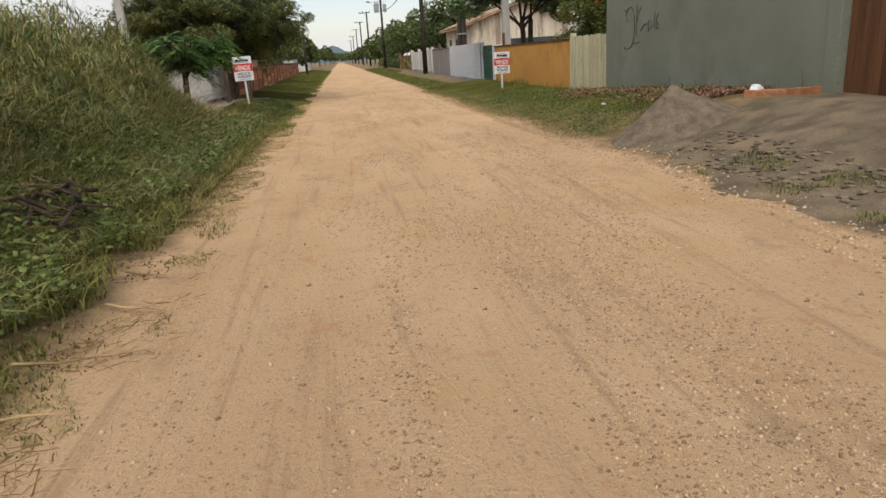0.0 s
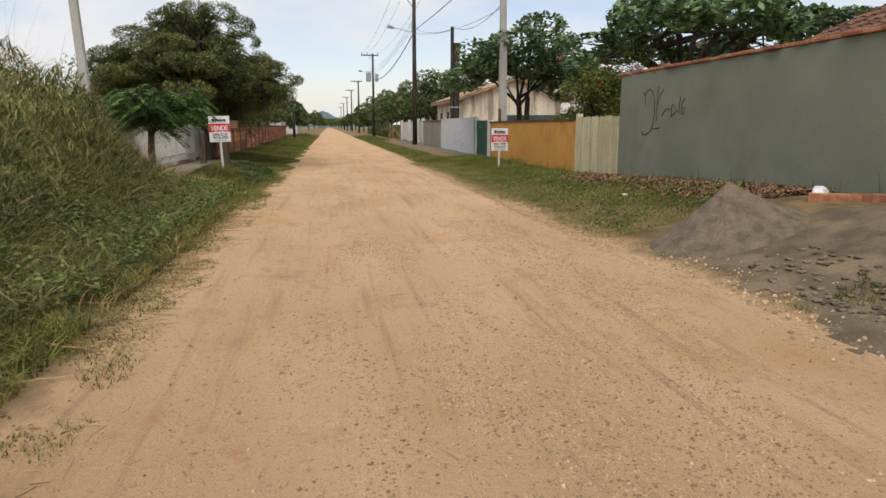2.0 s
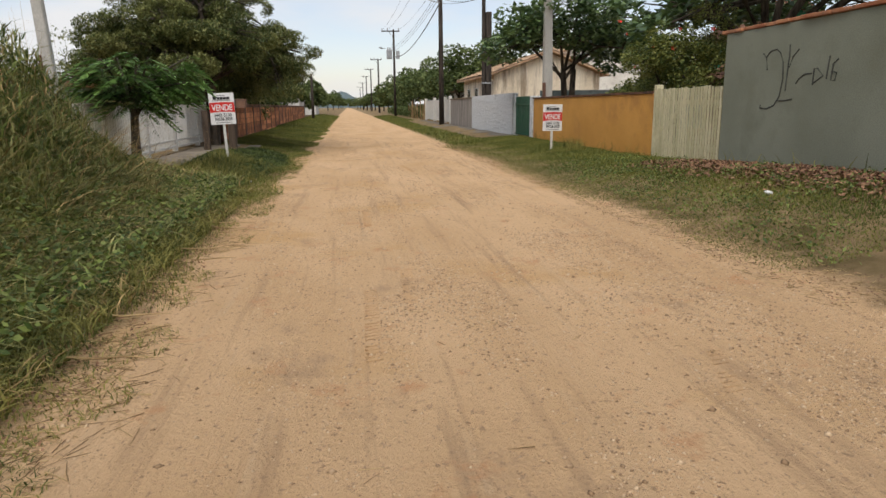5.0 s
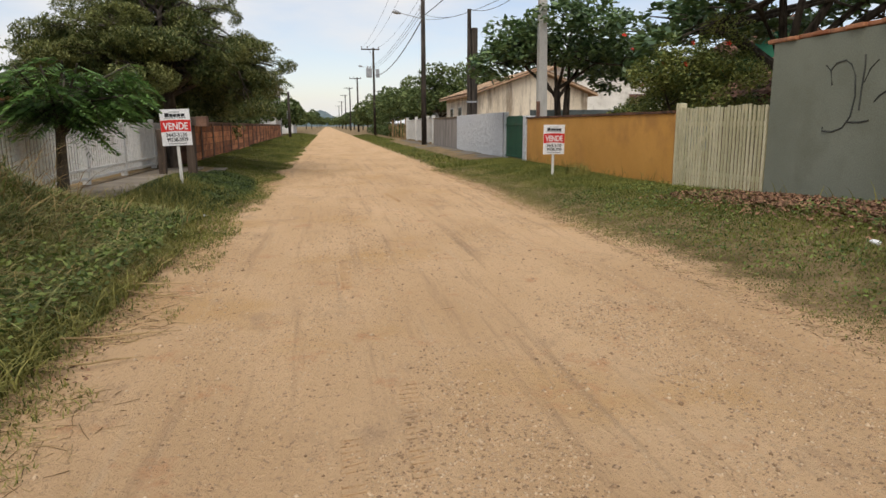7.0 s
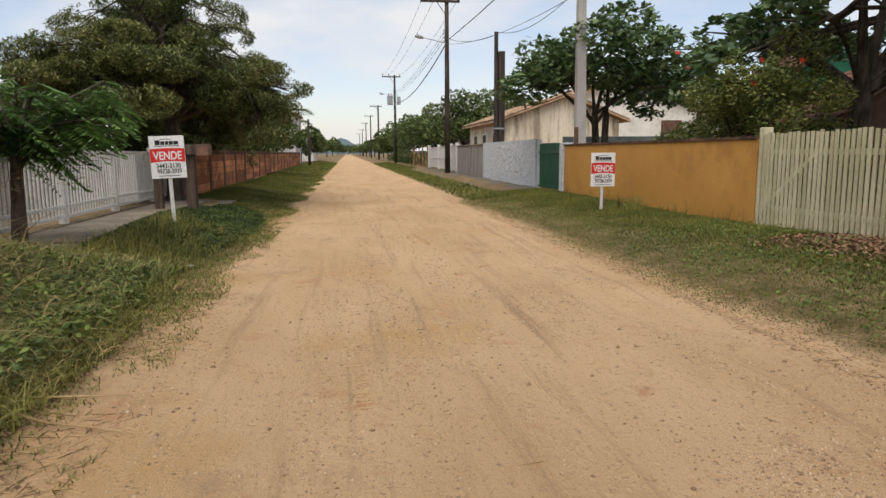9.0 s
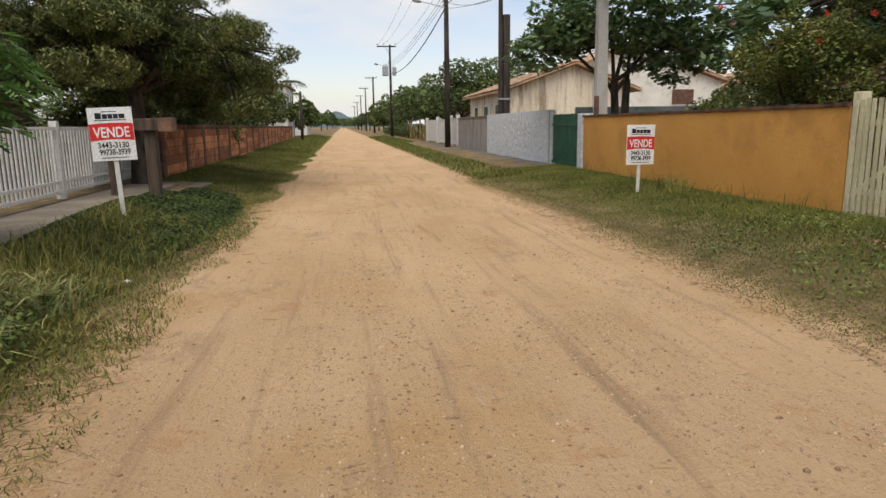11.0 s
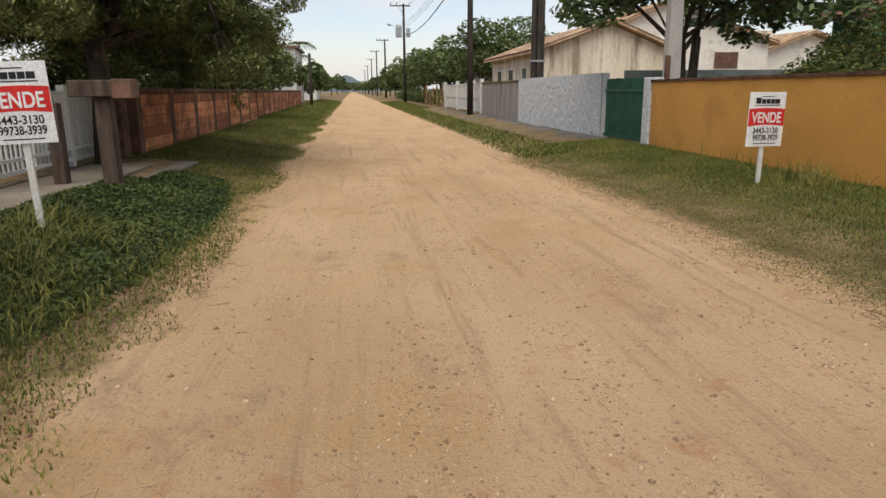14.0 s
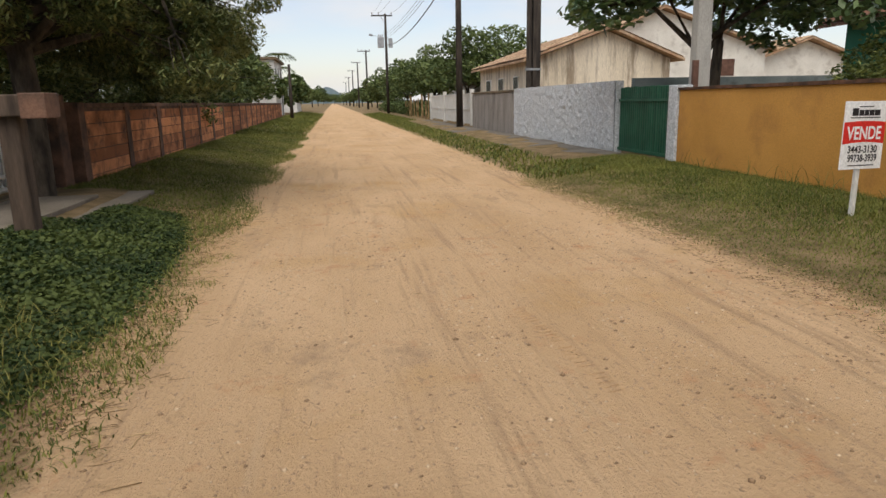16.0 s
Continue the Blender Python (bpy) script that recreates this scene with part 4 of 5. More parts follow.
far_house(-13.0, 58.0, 7.0, 9.0, 3.0, "white single-storey house with a flat roof edge behind trees")
far_house(-12.0, 84.0, 6.5, 10.0, 5.6, "white two-storey house with dark windows beyond the wall")
far_house(-11.0, 112.0, 6.0, 12.0, 3.2, "pale low house far along the road")
far_house(10.5, 70.0, 8.0, 8.0, 2.6, "pale low house among trees beyond the white gate")


# ---- trees ----
def crown_points(n, lobes):
    """Points for leaves, gathered near the skins of overlapping flattened lobes (x, y, z, rx, rz)."""
    out = []
    wts = np.array([q[3] ** 2 * q[4] ** 0.5 for q in lobes])
    for q, k in zip(lobes, (n * wts / wts.sum()).astype(int)):
        u = rng.normal(size=(k, 3))
        u /= np.linalg.norm(u, axis=1)[:, None]
        r = rng.uniform(0.35, 1.0, k) ** 0.5
        p = u * r[:, None] * np.array([q[3], q[3], q[4]]) + np.array(q[:3])
        j = np.array([noise.noise(Vector(v) * 1.6) for v in p])
        out.append(p[j > -0.18])
    return np.concatenate(out)


def tree(name, x, y, trunk_r, fork_z, lobes, n, leaf_len, leaf_w, leafmat, label, droop=0.2, flat=0.5, stems=1, group=""):
    z = float(ground_height(x, y)) - 0.05
    t = thing(name, x, y, z, 0, label, "tree", group)
    bm = bmesh.new()
    for s in range(stems):
        ox = (s - (stems - 1) / 2) * trunk_r * 3.2
        tube(bm, [(ox * 0.4, 0, 0), (ox * 0.7 + 0.03, 0.04, fork_z * 0.5), (ox, 0, fork_z)], [trunk_r * 1.25, trunk_r, trunk_r * 0.85], 9)
    for i, q in enumerate(lobes):
        ox = ((i % stems) - (stems - 1) / 2) * trunk_r * 3.2
        e = Vector((q[0] - x, q[1] - y, q[2] - z))
        a = Vector((ox, 0, fork_z * random.uniform(0.8, 1.0)))
        main = i % 4 == 0 or i < stems
        if not main:
            a = limb_mid.copy()
        mid = a.lerp(e, 0.5) + Vector((random.uniform(-0.2, 0.2), random.uniform(-0.2, 0.2), 0.12 * e.length))
        r0 = trunk_r * (0.55 if main else 0.28)
        if main:
            limb_mid = mid
        tube(bm, [a, mid, e], [r0, r0 * 0.6, r0 * 0.2], 6)
        for k in range(4):
            tip = e + Vector((random.uniform(-1, 1) * q[3], random.uniform(-1, 1) * q[3], random.uniform(-0.5, 0.8) * q[4])) * 0.8
            tube(bm, [mid.lerp(e, 0.5), mid.lerp(tip, 0.6), tip], [r0 * 0.35, r0 * 0.22, r0 * 0.08], 5)
    part("trunk", bm, M_BARK, t, "dark rough trunk and limbs")
    p = crown_points(n, lobes) - np.array([x, y, z])
    me = leaves("crown", p, leaf_len, leaf_w, leafmat, droop, flat)
    tagged(piece("crown", me, t), "leafy crown", kind="stuff")
    return t


def lobes_in(cx, cy, cz, rx, ry, rz, n, lr, lz, seed):
    r = random.Random(seed)
    out = []
    for i in range(n):
        a, u = 2 * math.pi * (i * 0.618 + r.uniform(0, 0.1)), math.sqrt((i + 0.5) / n)
        out.append((cx + math.cos(a) * u * rx, cy + math.sin(a) * u * ry, cz + rz * (1 - u * u) * r.uniform(0.2, 1.0) - rz * 0.5 + r.uniform(-0.25, 0.25) * rz, lr * r.uniform(0.75, 1.2), lz * r.uniform(0.8, 1.2)))
    return out


tree("feathery_tree", -4.1, 26.2, 0.17, 2.4, lobes_in(-4.75, 28.0, 4.0, 3.3, 4.3, 3.0, 150, 0.66, 0.36, 1), 290000, 0.13, 0.036, M_FEATHER,
     "broad spreading tree with fine feathery dark foliage", 0.25, 0.75)
tree("garden_tree", -6.6, 36.0, 0.2, 1.9, lobes_in(-6.4, 36.5, 3.6, 2.7, 4.0, 3.0, 20, 1.3, 1.0, 2), 42000, 0.2, 0.08, M_FEATHER,
     "dense dark green tree behind the block wall", 0.3, 0.3, group="trees behind the block wall")
tree("garden_tree", -6.0, 46.5, 0.2, 1.9, lobes_in(-6.0, 46.5, 3.8, 2.2, 4.5, 3.2, 18, 1.4, 1.1, 3), 30000, 0.24, 0.1, M_FARLEAF,
     "dense dark green tree behind the block wall", 0.3, 0.3, group="trees behind the block wall")


def sapling(x, y):
    """Small tree with long arching fronds, each a stalk with paired feathery leaflets."""
    z = float(ground_height(x, y)) - 0.05
    t = thing("sapling_tree", x, y, z, 0, "small umbrella-shaped tree with feathery bright green fronds", "tree")
    r = random.Random(4)
    bm = tubed([(0, 0, 0), (0.02, 0.03, 0.7), (0.06, 0, 1.3)], [0.1, 0.075, 0.06], 9)
    quads = []
    for b in range(15):
        a = b * 2.399
        reach = 0.35 + 0.75 * (b % 5) / 4
        top = Vector((0.14 + math.cos(a) * reach, math.sin(a) * reach, 1.95 + r.uniform(-0.55, 0.3) - 0.2 * reach))
        root = Vector((0.05, 0, r.uniform(0.9, 1.3)))
        tube(bm, [root, root.lerp(top, 0.5) + Vector((0, 0, 0.1)), top], [0.032, 0.022, 0.012], 6)
        for k in range(18):
            o = root.lerp(top, r.uniform(0.25, 1.0))
            h = a + r.uniform(-1.7, 1.7)
            rise, length = r.uniform(0.05, 0.5), r.uniform(0.4, 0.65)
            d = Vector((math.cos(h), math.sin(h), 0))
            s_ = Vector((-math.sin(h), math.cos(h), 0))
            roll = r.uniform(-0.35, 0.35)
            s_ = s_ * math.cos(roll) + Vector((0, 0, math.sin(roll)))
            line = [o + d * (length * u) + Vector((0, 0, length * (rise * u - 0.75 * u * u))) for u in [q / 16 for q in range(17)]]
            tube(bm, [line[0], line[8], line[16]], [0.006, 0.004, 0.002], 4)
            for q in range(2, 17):
                u = q / 16
                w = 0.14 * math.sin(math.pi * min(1.0, 0.12 + 0.88 * u)) ** 0.6 + 0.03
                for sd in (-1, 1):
                    tip = line[q] + s_ * (sd * w) + d * (0.06 + 0.03 * u) + Vector((0, 0, r.uniform(-0.06, 0.0)))
                    m = line[q].lerp(tip, 0.55)
                    quads.append((line[q], m + d * 0.024, tip, m - d * 0.024))
    part("trunk", bm, M_BARK, t, "slim grey-brown trunk and twigs")
    v = np.array([tuple(c) for q in quads for c in q])
    me = mesh_np("fronds", v, (np.arange(len(quads)) * 4)[:, None] + np.array([[0, 1, 2, 3]]), M_SAPLING)
    tagged(piece("crown", me, t), "feathery fronds", kind="stuff")


sapling(-3.85, 17.8)
tree("almond_tree", 8.65, 31.2, 0.13, 2.6, lobes_in(9.0, 31.2, 4.7, 3.3, 2.8, 2.6, 26, 1.05, 0.5, 5), 15000, 0.25, 0.14, M_ALMOND,
     "tropical almond tree with layered limbs and large dark leaves", 0.15, 0.4, stems=2)
tree("almond_tree", 12.0, 23.5, 0.26, 2.9, lobes_in(12.2, 22.5, 5.0, 4.2, 4.5, 2.6, 30, 1.0, 0.42, 6), 13000, 0.28, 0.16, M_ALMOND,
     "large tropical almond tree with broad dark leaves over the wall", 0.15, 0.4)
tree("hibiscus_shrub", 9.6, 24.2, 0.07, 1.2, lobes_in(9.6, 23.6, 2.95, 1.9, 1.5, 2.4, 26, 0.66, 0.5, 7), 30000, 0.1, 0.05, M_HIBISC,
     "tall hibiscus shrub dotted with red flowers behind the wall", 0.2, 0.2, stems=3)
tree("garden_shrub", 9.6, 27.0, 0.04, 0.9, lobes_in(9.8, 27.0, 1.9, 1.1, 0.9, 0.6, 10, 0.42, 0.25, 8), 4000, 0.12, 0.06, M_HIBISC,
     "sparse spreading shrub behind the ochre wall", 0.2, 0.3, stems=3)
tree("garden_shrub", 12.4, 29.5, 0.05, 1.2, lobes_in(12.4, 29.5, 2.6, 1.3, 1.0, 1.2, 12, 0.5, 0.35, 9), 5000, 0.12, 0.06, M_HIBISC,
     "spreading shrub before the green house", 0.2, 0.3, stems=2)
for i, (x_, y_, s_) in enumerate(((10.5, 69, 1.35), (13.5, 70, 1.55), (9.5, 80, 1.3), (10.0, 91, 1.35), (9.5, 104, 1.35), (9.3, 120, 1.4), (9.5, 140, 1.4), (9.5, 165, 1.2), (10, 195, 1.3), (9, 230, 1.3), (9, 280, 1.4), (8, 340, 1.5), (6, 420, 1.6), (1, 520, 1.6), (-4, 560, 1.7))):
    tree("roadside_tree", x_, y_, 0.16, 2.0, lobes_in(x_, y_, 3.3 * s_, 2.6 * s_, 3.2 * s_, 2.2 * s_, 12, 1.3 * s_, 0.9 * s_, 20 + i), 9000 if i < 5 else 5000, 0.34 if i < 5 else 0.6, 0.2 if i < 5 else 0.35, M_FARLEAF,
         "leafy green tree beyond the plots along the road", 0.2, 0.3, group="trees far along the road")
for i, (x_, y_, s_) in enumerate(((-7.0, 57, 1.1), (-7.5, 66, 1.2), (-9, 76, 1.2), (-8, 88, 1.2),  (-6.5, 100, 1.1), (-6.5, 125, 1.25), (-7, 150, 1.2), (-8, 185, 1.3), (-6.5, 230, 1.4), (-6, 290, 1.5), (-5, 380, 1.5), (-4.5, 450, 1.6))):
    tree("roadside_tree", x_, y_, 0.16, 2.0, lobes_in(x_, y_, 3.3 * s_, 2.2 * s_, 3.0 * s_, 2.0 * s_, 12, 1.2 * s_, 0.9 * s_, 50 + i), 6000, 0.4 if i < 3 else 0.6, 0.25 if i < 3 else 0.35, M_FARLEAF,
         "leafy green tree beyond the plots along the road", 0.2, 0.3, group="trees far along the road")


for i, (x_, y_, s_) in enumerate(((-6.3, 30.0, 1.0), (-6.6, 33.5, 1.1), (-6.4, 40.5, 1.1), (-6.6, 44.0, 1.0), (-6.6, 50.5, 1.2), (-6.8, 54.5, 1.1), (-8.6, 38.0, 1.4), (-9.0, 47.0, 1.5), (-9.2, 30.5, 1.6), (-10.5, 26.0, 1.6), (-12.0, 22.0, 1.4))):
    tree("garden_shrub", x_, y_, 0.06, 0.8, lobes_in(x_, y_, 1.45 * s_, 0.9 * s_, 1.4 * s_, 1.3 * s_, 10, 0.65 * s_, 0.6 * s_, 80 + i), 6500, 0.15, 0.07, M_FEATHER,
         "dark leafy shrub growing behind the block wall", 0.2, 0.2, group="shrubs behind the left walls", stems=2)


def palm(x, y, h, label):
    t = thing("palm_tree", x, y, float(ground_height(x, y)), 0, label, "palm")
    part("trunk", tubed([(0, 0, 0), (0.1, 0, h * 0.5), (0, 0, h)], [0.16, 0.12, 0.1], 8), M_BARK, t)
    n = 26
    roots, hd = [], []
    for i in range(n):
        a = 2 * math.pi * i / n
        for k in range(26):
            u = k / 26
            r, dz = 1.9 * u, 0.9 * u - 1.5 * u * u
            roots.append((math.cos(a) * r, math.sin(a) * r, h + dz))
            hd.append(a + (0.9 if k % 2 else -0.9))
    me = blades("fronds", np.array(roots), np.full(len(roots), 0.42), np.full(len(roots), 0.05), np.full(len(roots), 1.3), M_FARLEAF, 2, np.array(hd))
    tagged(piece("fronds", me, t), "drooping fronds", kind="stuff")


for i in range(16):
    x_, y_ = 7.4 + random.uniform(0, 1.2), 63.5 + i * 3.4
    tree("roadside_shrub", x_, y_, 0.05, 0.5, lobes_in(x_, y_, 0.9, 0.8, 1.5, 0.8, 7, 0.7, 0.6, 120 + i), 1600, 0.26, 0.13, M_FARLEAF,
         "rough green shrub along the far verge", 0.2, 0.2, group="shrubs along the far verge")
for i in range(12):
    y_ = 62.6 + i * 1.5
    o = thing("fence_stake", 6.7 + random.uniform(-0.1, 0.1), y_, float(ground_height(6.7, y_)) - 0.05, 0, "weathered pale wooden fence stake", "stake", "wooden fence stakes")
    part("stake", tubed([(0, 0, 0), (random.uniform(-0.05, 0.05), 0, random.uniform(1.3, 1.9))], [0.06, 0.05], 6), M_STRAW, o)
palm(-5.6, 92.0, 6.2, "slender palm with drooping fronds beside the road")
palm(-6.4, 104.0, 5.4, "slender palm with drooping fronds beside the road")
wood_pole(-3.5, 74.0, 4.4, 0.15, crossarm=False)

# ---- red flowers, each a ring of petals ----
for i in range(9):
    a = random.uniform(2.6, 5.2)
    bm = bmesh.new()
    for k in range(5):
        b = 2 * math.pi * k / 5
        c0 = bm.verts.new((0, 0, 0))
        q = [bm.verts.new((math.cos(b + s) * r, math.sin(b + s) * r, 0.03)) for s, r in ((-0.5, 0.05), (0, 0.085), (0.5, 0.05))]
        bm.faces.new([c0] + q)
    f = tagged(part("hibiscus_flower", bm, M_FLOWER), "open red hibiscus flower on the shrub", "flower", "red hibiscus flowers")
    f.matrix_basis = pose(9.6 + math.cos(a) * random.uniform(1.2, 2.0), 24.2 + math.sin(a) * random.uniform(1.2, 1.9), random.uniform(2.2, 3.9), random.uniform(40, 110), 0, random.uniform(-40, 40))

# ---- hill far off ----
bm = bmesh.new()
hv = []
for i in range(41):
    u = i / 40
    h_ = 36 * math.exp(-((u - 0.47) / 0.075) ** 2) + 9 * math.exp(-((u - 0.7) / 0.2) ** 2) + 4 * fbm(u * 9, 0.0)
    hv.append((bm.verts.new((-260 + 520 * u, 1500, -5)), bm.verts.new((-260 + 520 * u, 1560, max(0.0, h_))), bm.verts.new((-260 + 520 * u, 1700, -5))))
for a, b in zip(hv, hv[1:]):
    bm.faces.new((a[0], b[0], b[1], a[1]))
    bm.faces.new((a[1], b[1], b[2], a[2]))
tagged(part("backdrop_hill", bm, M_HILL, smooth=True), "wooded hill on the horizon, distance haze put into its blue-grey colour", "hill", kind="structure")

# ---- grass and small cover ----
def stuff(name, me, label, category):
    return tagged(new(name, me), label, category, kind="stuff")


def jitter(n, a, b):
    return rng.uniform(a, b, n)


# left verge: low ragged grass all along, tall thicket in the first plot
p = patchy(scatter(60000, -4.3, -1.35, 1.0, 21.0), 0.9, -0.42)
p = p[(p[:, 0] > -3.0) | (p[:, 1] < 16.8)]
p = p[p[:, 0] < -1.5 + 0.3 * np.sin(p[:, 1] * 1.9) * np.sin(p[:, 1] * 0.7 + 1) + rng.normal(0, 0.12, len(p))]
k = smooth01((-1.3 - p[:, 0]) / 1.6)
stuff("verge_grass", blades("verge_grass", p, (0.03 + 0.3 * k) * jitter(len(p), 0.4, 1.4), jitter(len(p), 0.006, 0.014), jitter(len(p), 0.2, 1.0), M_GRASS, 2), "ragged green grass along the road's edge", "grass")

def thicket_height(p):
    """Height of the tall growth over each root: low at the road, man-high inside, in uneven humps."""
    k = smooth01((-2.35 - p[:, 0]) / 2.1) * smooth01((16.7 - p[:, 1]) / 2.6)
    hump = np.array([0.85 + 0.55 * noise.noise(Vector((q[0] * 0.9, q[1] * 0.9, 3.0))) + 0.25 * noise.noise(Vector((q[0] * 2.6, q[1] * 2.6, 6.0))) for q in p])
    return (0.1 + 1.5 * k) * hump


p = scatter(16000, -8.0, -2.0, 0.5, 16.8)
p = p[rng.uniform(0, 1, len(p)) < smooth01((-2.0 - p[:, 0]) / 1.0) * smooth01((16.9 - p[:, 1]) / 1.6)]
h_ = thicket_height(p)
stuff("tall_grass", blades("tall_grass", p, (0.2 + 1.05 * h_) * jitter(len(p), 0.6, 1.15), jitter(len(p), 0.008, 0.022), jitter(len(p), 0.2, 1.1), M_TALL, 5), "dense thicket of tall arching green grass", "grass")
for mat_, n_, cut_, w_, lab_ in ((M_TALL, 90000, -0.5, 0.028, "arching leaf blades filling the thicket"), (M_WEED, 60000, -0.1, 0.03, "dark green leaf blades in the thicket"), (M_DRYTALL, 26000, 0.0, 0.02, "withered straw blades hanging in the thicket")):
    p = patchy(scatter(n_, -6.6, -1.85, 0.5, 16.9), 0.8, cut_)
    p = p[rng.uniform(0, 1, len(p)) < smooth01((-1.7 - p[:, 0]) / 0.8)]
    h_ = thicket_height(p)
    p[:, 2] += h_ * jitter(len(p), 0.35, 1.0)
    stuff("leaf_blades", blades("leaf_blades", p, jitter(len(p), 0.12, 0.34), jitter(len(p), 0.008, w_), jitter(len(p), 0.6, 1.7), mat_, 3), lab_, "grass")
p = scatter(7000, -7.5, -2.2, 0.5, 16.5)
p = patchy(p, 0.7, 0.02)
k = smooth01((-1.7 - p[:, 0]) / 2.6)
stuff("dry_tall_grass", blades("dry_tall_grass", p, (0.3 + 1.5 * k) * jitter(len(p), 0.5, 1.15), jitter(len(p), 0.005, 0.014), jitter(len(p), 0.7, 1.6), M_DRYTALL, 5), "withered brown stalks among tall grass", "dry grass")
p = scatter(300, -7.5, -4.0, 2.0, 16.0)
stuff("seed_stalks", blades("seed_stalks", p, jitter(len(p), 2.0, 2.9), jitter(len(p), 0.006, 0.012), jitter(len(p), 0.05, 0.3), M_DRYTALL, 4), "thin seed stalks standing over the thicket", "dry grass")

# arching grass over the thicket's foot, with few leafy weeds
for mat_, n_, cut_, lab_ in ((M_GRASS, 60000, -0.3, "arching green grass at the thicket's foot"), (M_DRYTALL, 16000, 0.02, "withered yellow grass at the thicket's foot")):
    p = patchy(scatter(n_, -4.6, -1.6, 0.8, 16.4), 1.0 if mat_ is M_GRASS else 0.8, cut_)
    p = p[(p[:, 0] > -2.9) | (p[:, 1] < 16.6)]
    k = smooth01((-1.6 - p[:, 0]) / 2.6) * smooth01((17.5 - p[:, 1]) / 3.5)
    p[:, 2] += 0.55 * k * jitter(len(p), 0.0, 1.0)
    stuff("foot_grass", blades("foot_grass", p, (jitter(len(p), 0.1, 0.3) + 0.22 * k) * (1 - 0.55 * smooth01((p[:, 1] - 12.5) / 3.0)), jitter(len(p), 0.006, 0.014), jitter(len(p), 0.5, 1.5), mat_, 4), lab_, "grass")
p = patchy(scatter(26000, -4.4, -1.75, 1.0, 17.0), 1.1, -0.05)
p = p[(p[:, 0] > -2.9) | (p[:, 1] < 16.6)]
k = smooth01((-1.6 - p[:, 0]) / 2.4)
p[:, 2] += jitter(len(p), 0.08, 0.25) + 0.5 * k * jitter(len(p), 0.2, 1.0) * smooth01((17 - p[:, 1]) / 3)
stuff("weeds", leaves("weeds", p, 0.065, 0.034, M_WEED, 0.1, 0.3), "leafy green weeds at the thicket's foot", "weeds")

# creeper round the posts
p = scatter(70000, -3.3, -1.5, 18.2, 25.4)
c_ = ((p[:, 0] + 2.75) / 1.12) ** 2 + ((p[:, 1] - 21.6) / 4.3) ** 2
p = p[(c_ + rng.normal(0, 0.12, len(p)) < 1) & ((p[:, 0] > -2.85) | (p[:, 1] < 24.0))]
c_ = ((p[:, 0] + 2.75) / 1.12) ** 2 + ((p[:, 1] - 21.6) / 4.3) ** 2
p[:, 2] += jitter(len(p), 0.02, 0.13) * clamp01(1.15 - c_) + 0.01
stuff("creeper", leaves("creeper", p, 0.05, 0.04, M_VINE, 0.15, 0.35), "dark green creeper covering the ground round the posts", "creeper")

# mown grass farther along the left
p = scatter(150000, -4.15, -1.15, 13.5, 48.0)
p = p[p[:, 0] < -1.34 + 0.2 * np.sin(p[:, 1] * 1.3) + rng.normal(0, 0.12, len(p))]
p = p[rng.uniform(0, 1, len(p)) < smooth01((p[:, 1] - 13.5) / 2.5)]
p = p[~((p[:, 0] < -2.8) & (p[:, 1] > 24.0) & (p[:, 1] < 27.0))]
p = p[~((p[:, 0] < -3.3) & (p[:, 1] < 26.6))]
stuff("lawn_verge", blades("lawn_verge", p, jitter(len(p), 0.025, 0.075), jitter(len(p), 0.005, 0.012), jitter(len(p), 0.3, 1.1), M_LAWN, 2), "short green grass beside the block wall", "grass")
p = scatter(24000, -4.8, -1.3, 46.0, 110.0)
p = p[p[:, 0] < -1.5 + rng.normal(0, 0.2, len(p))]
stuff("lawn_verge", blades("far_verge", p, jitter(len(p), 0.06, 0.16), jitter(len(p), 0.03, 0.06), jitter(len(p), 0.3, 1.1), M_LAWN, 2), "short green grass farther along the road", "grass")

# right verge
p = scatter(190000, 3.1, 6.5, 9.5, 30.5)
edge = 3.45 + 0.2 * np.sin(p[:, 1] * 1.1) * np.sin(p[:, 1] * 0.43 + 2) + rng.normal(0, 0.12, len(p))
p = p[p[:, 0] > edge]
p = p[~((p[:, 0] < 5.95) & (p[:, 1] < 9.9))]
bare = smooth01((p[:, 0] - 5.0) / 1.1) * smooth01((16.5 - p[:, 1]) / 3.0)
p = p[rng.uniform(0, 1, len(p)) > bare * 0.93]
stuff("lawn_verge", blades("right_verge", p, (0.022 + 0.045 * smooth01((p[:, 0] - 4.0) / 1.6)) * jitter(len(p), 0.6, 1.6), jitter(len(p), 0.004, 0.01), jitter(len(p), 0.3, 1.1), M_LAWN, 2), "short green grass before the ochre wall", "grass")
p = scatter(26000, 3.4, 5.6, 28.0, 100.0)
p = p[p[:, 0] > 3.6 + rng.normal(0, 0.2, len(p))]
p = p[(p[:, 0] < 4.85) | (p[:, 1] > 63)]
stuff("lawn_verge", blades("far_right_verge", p, jitter(len(p), 0.06, 0.18), jitter(len(p), 0.02, 0.04), jitter(len(p), 0.3, 1.1), M_LAWN, 2), "short green grass between road and footpath", "grass")

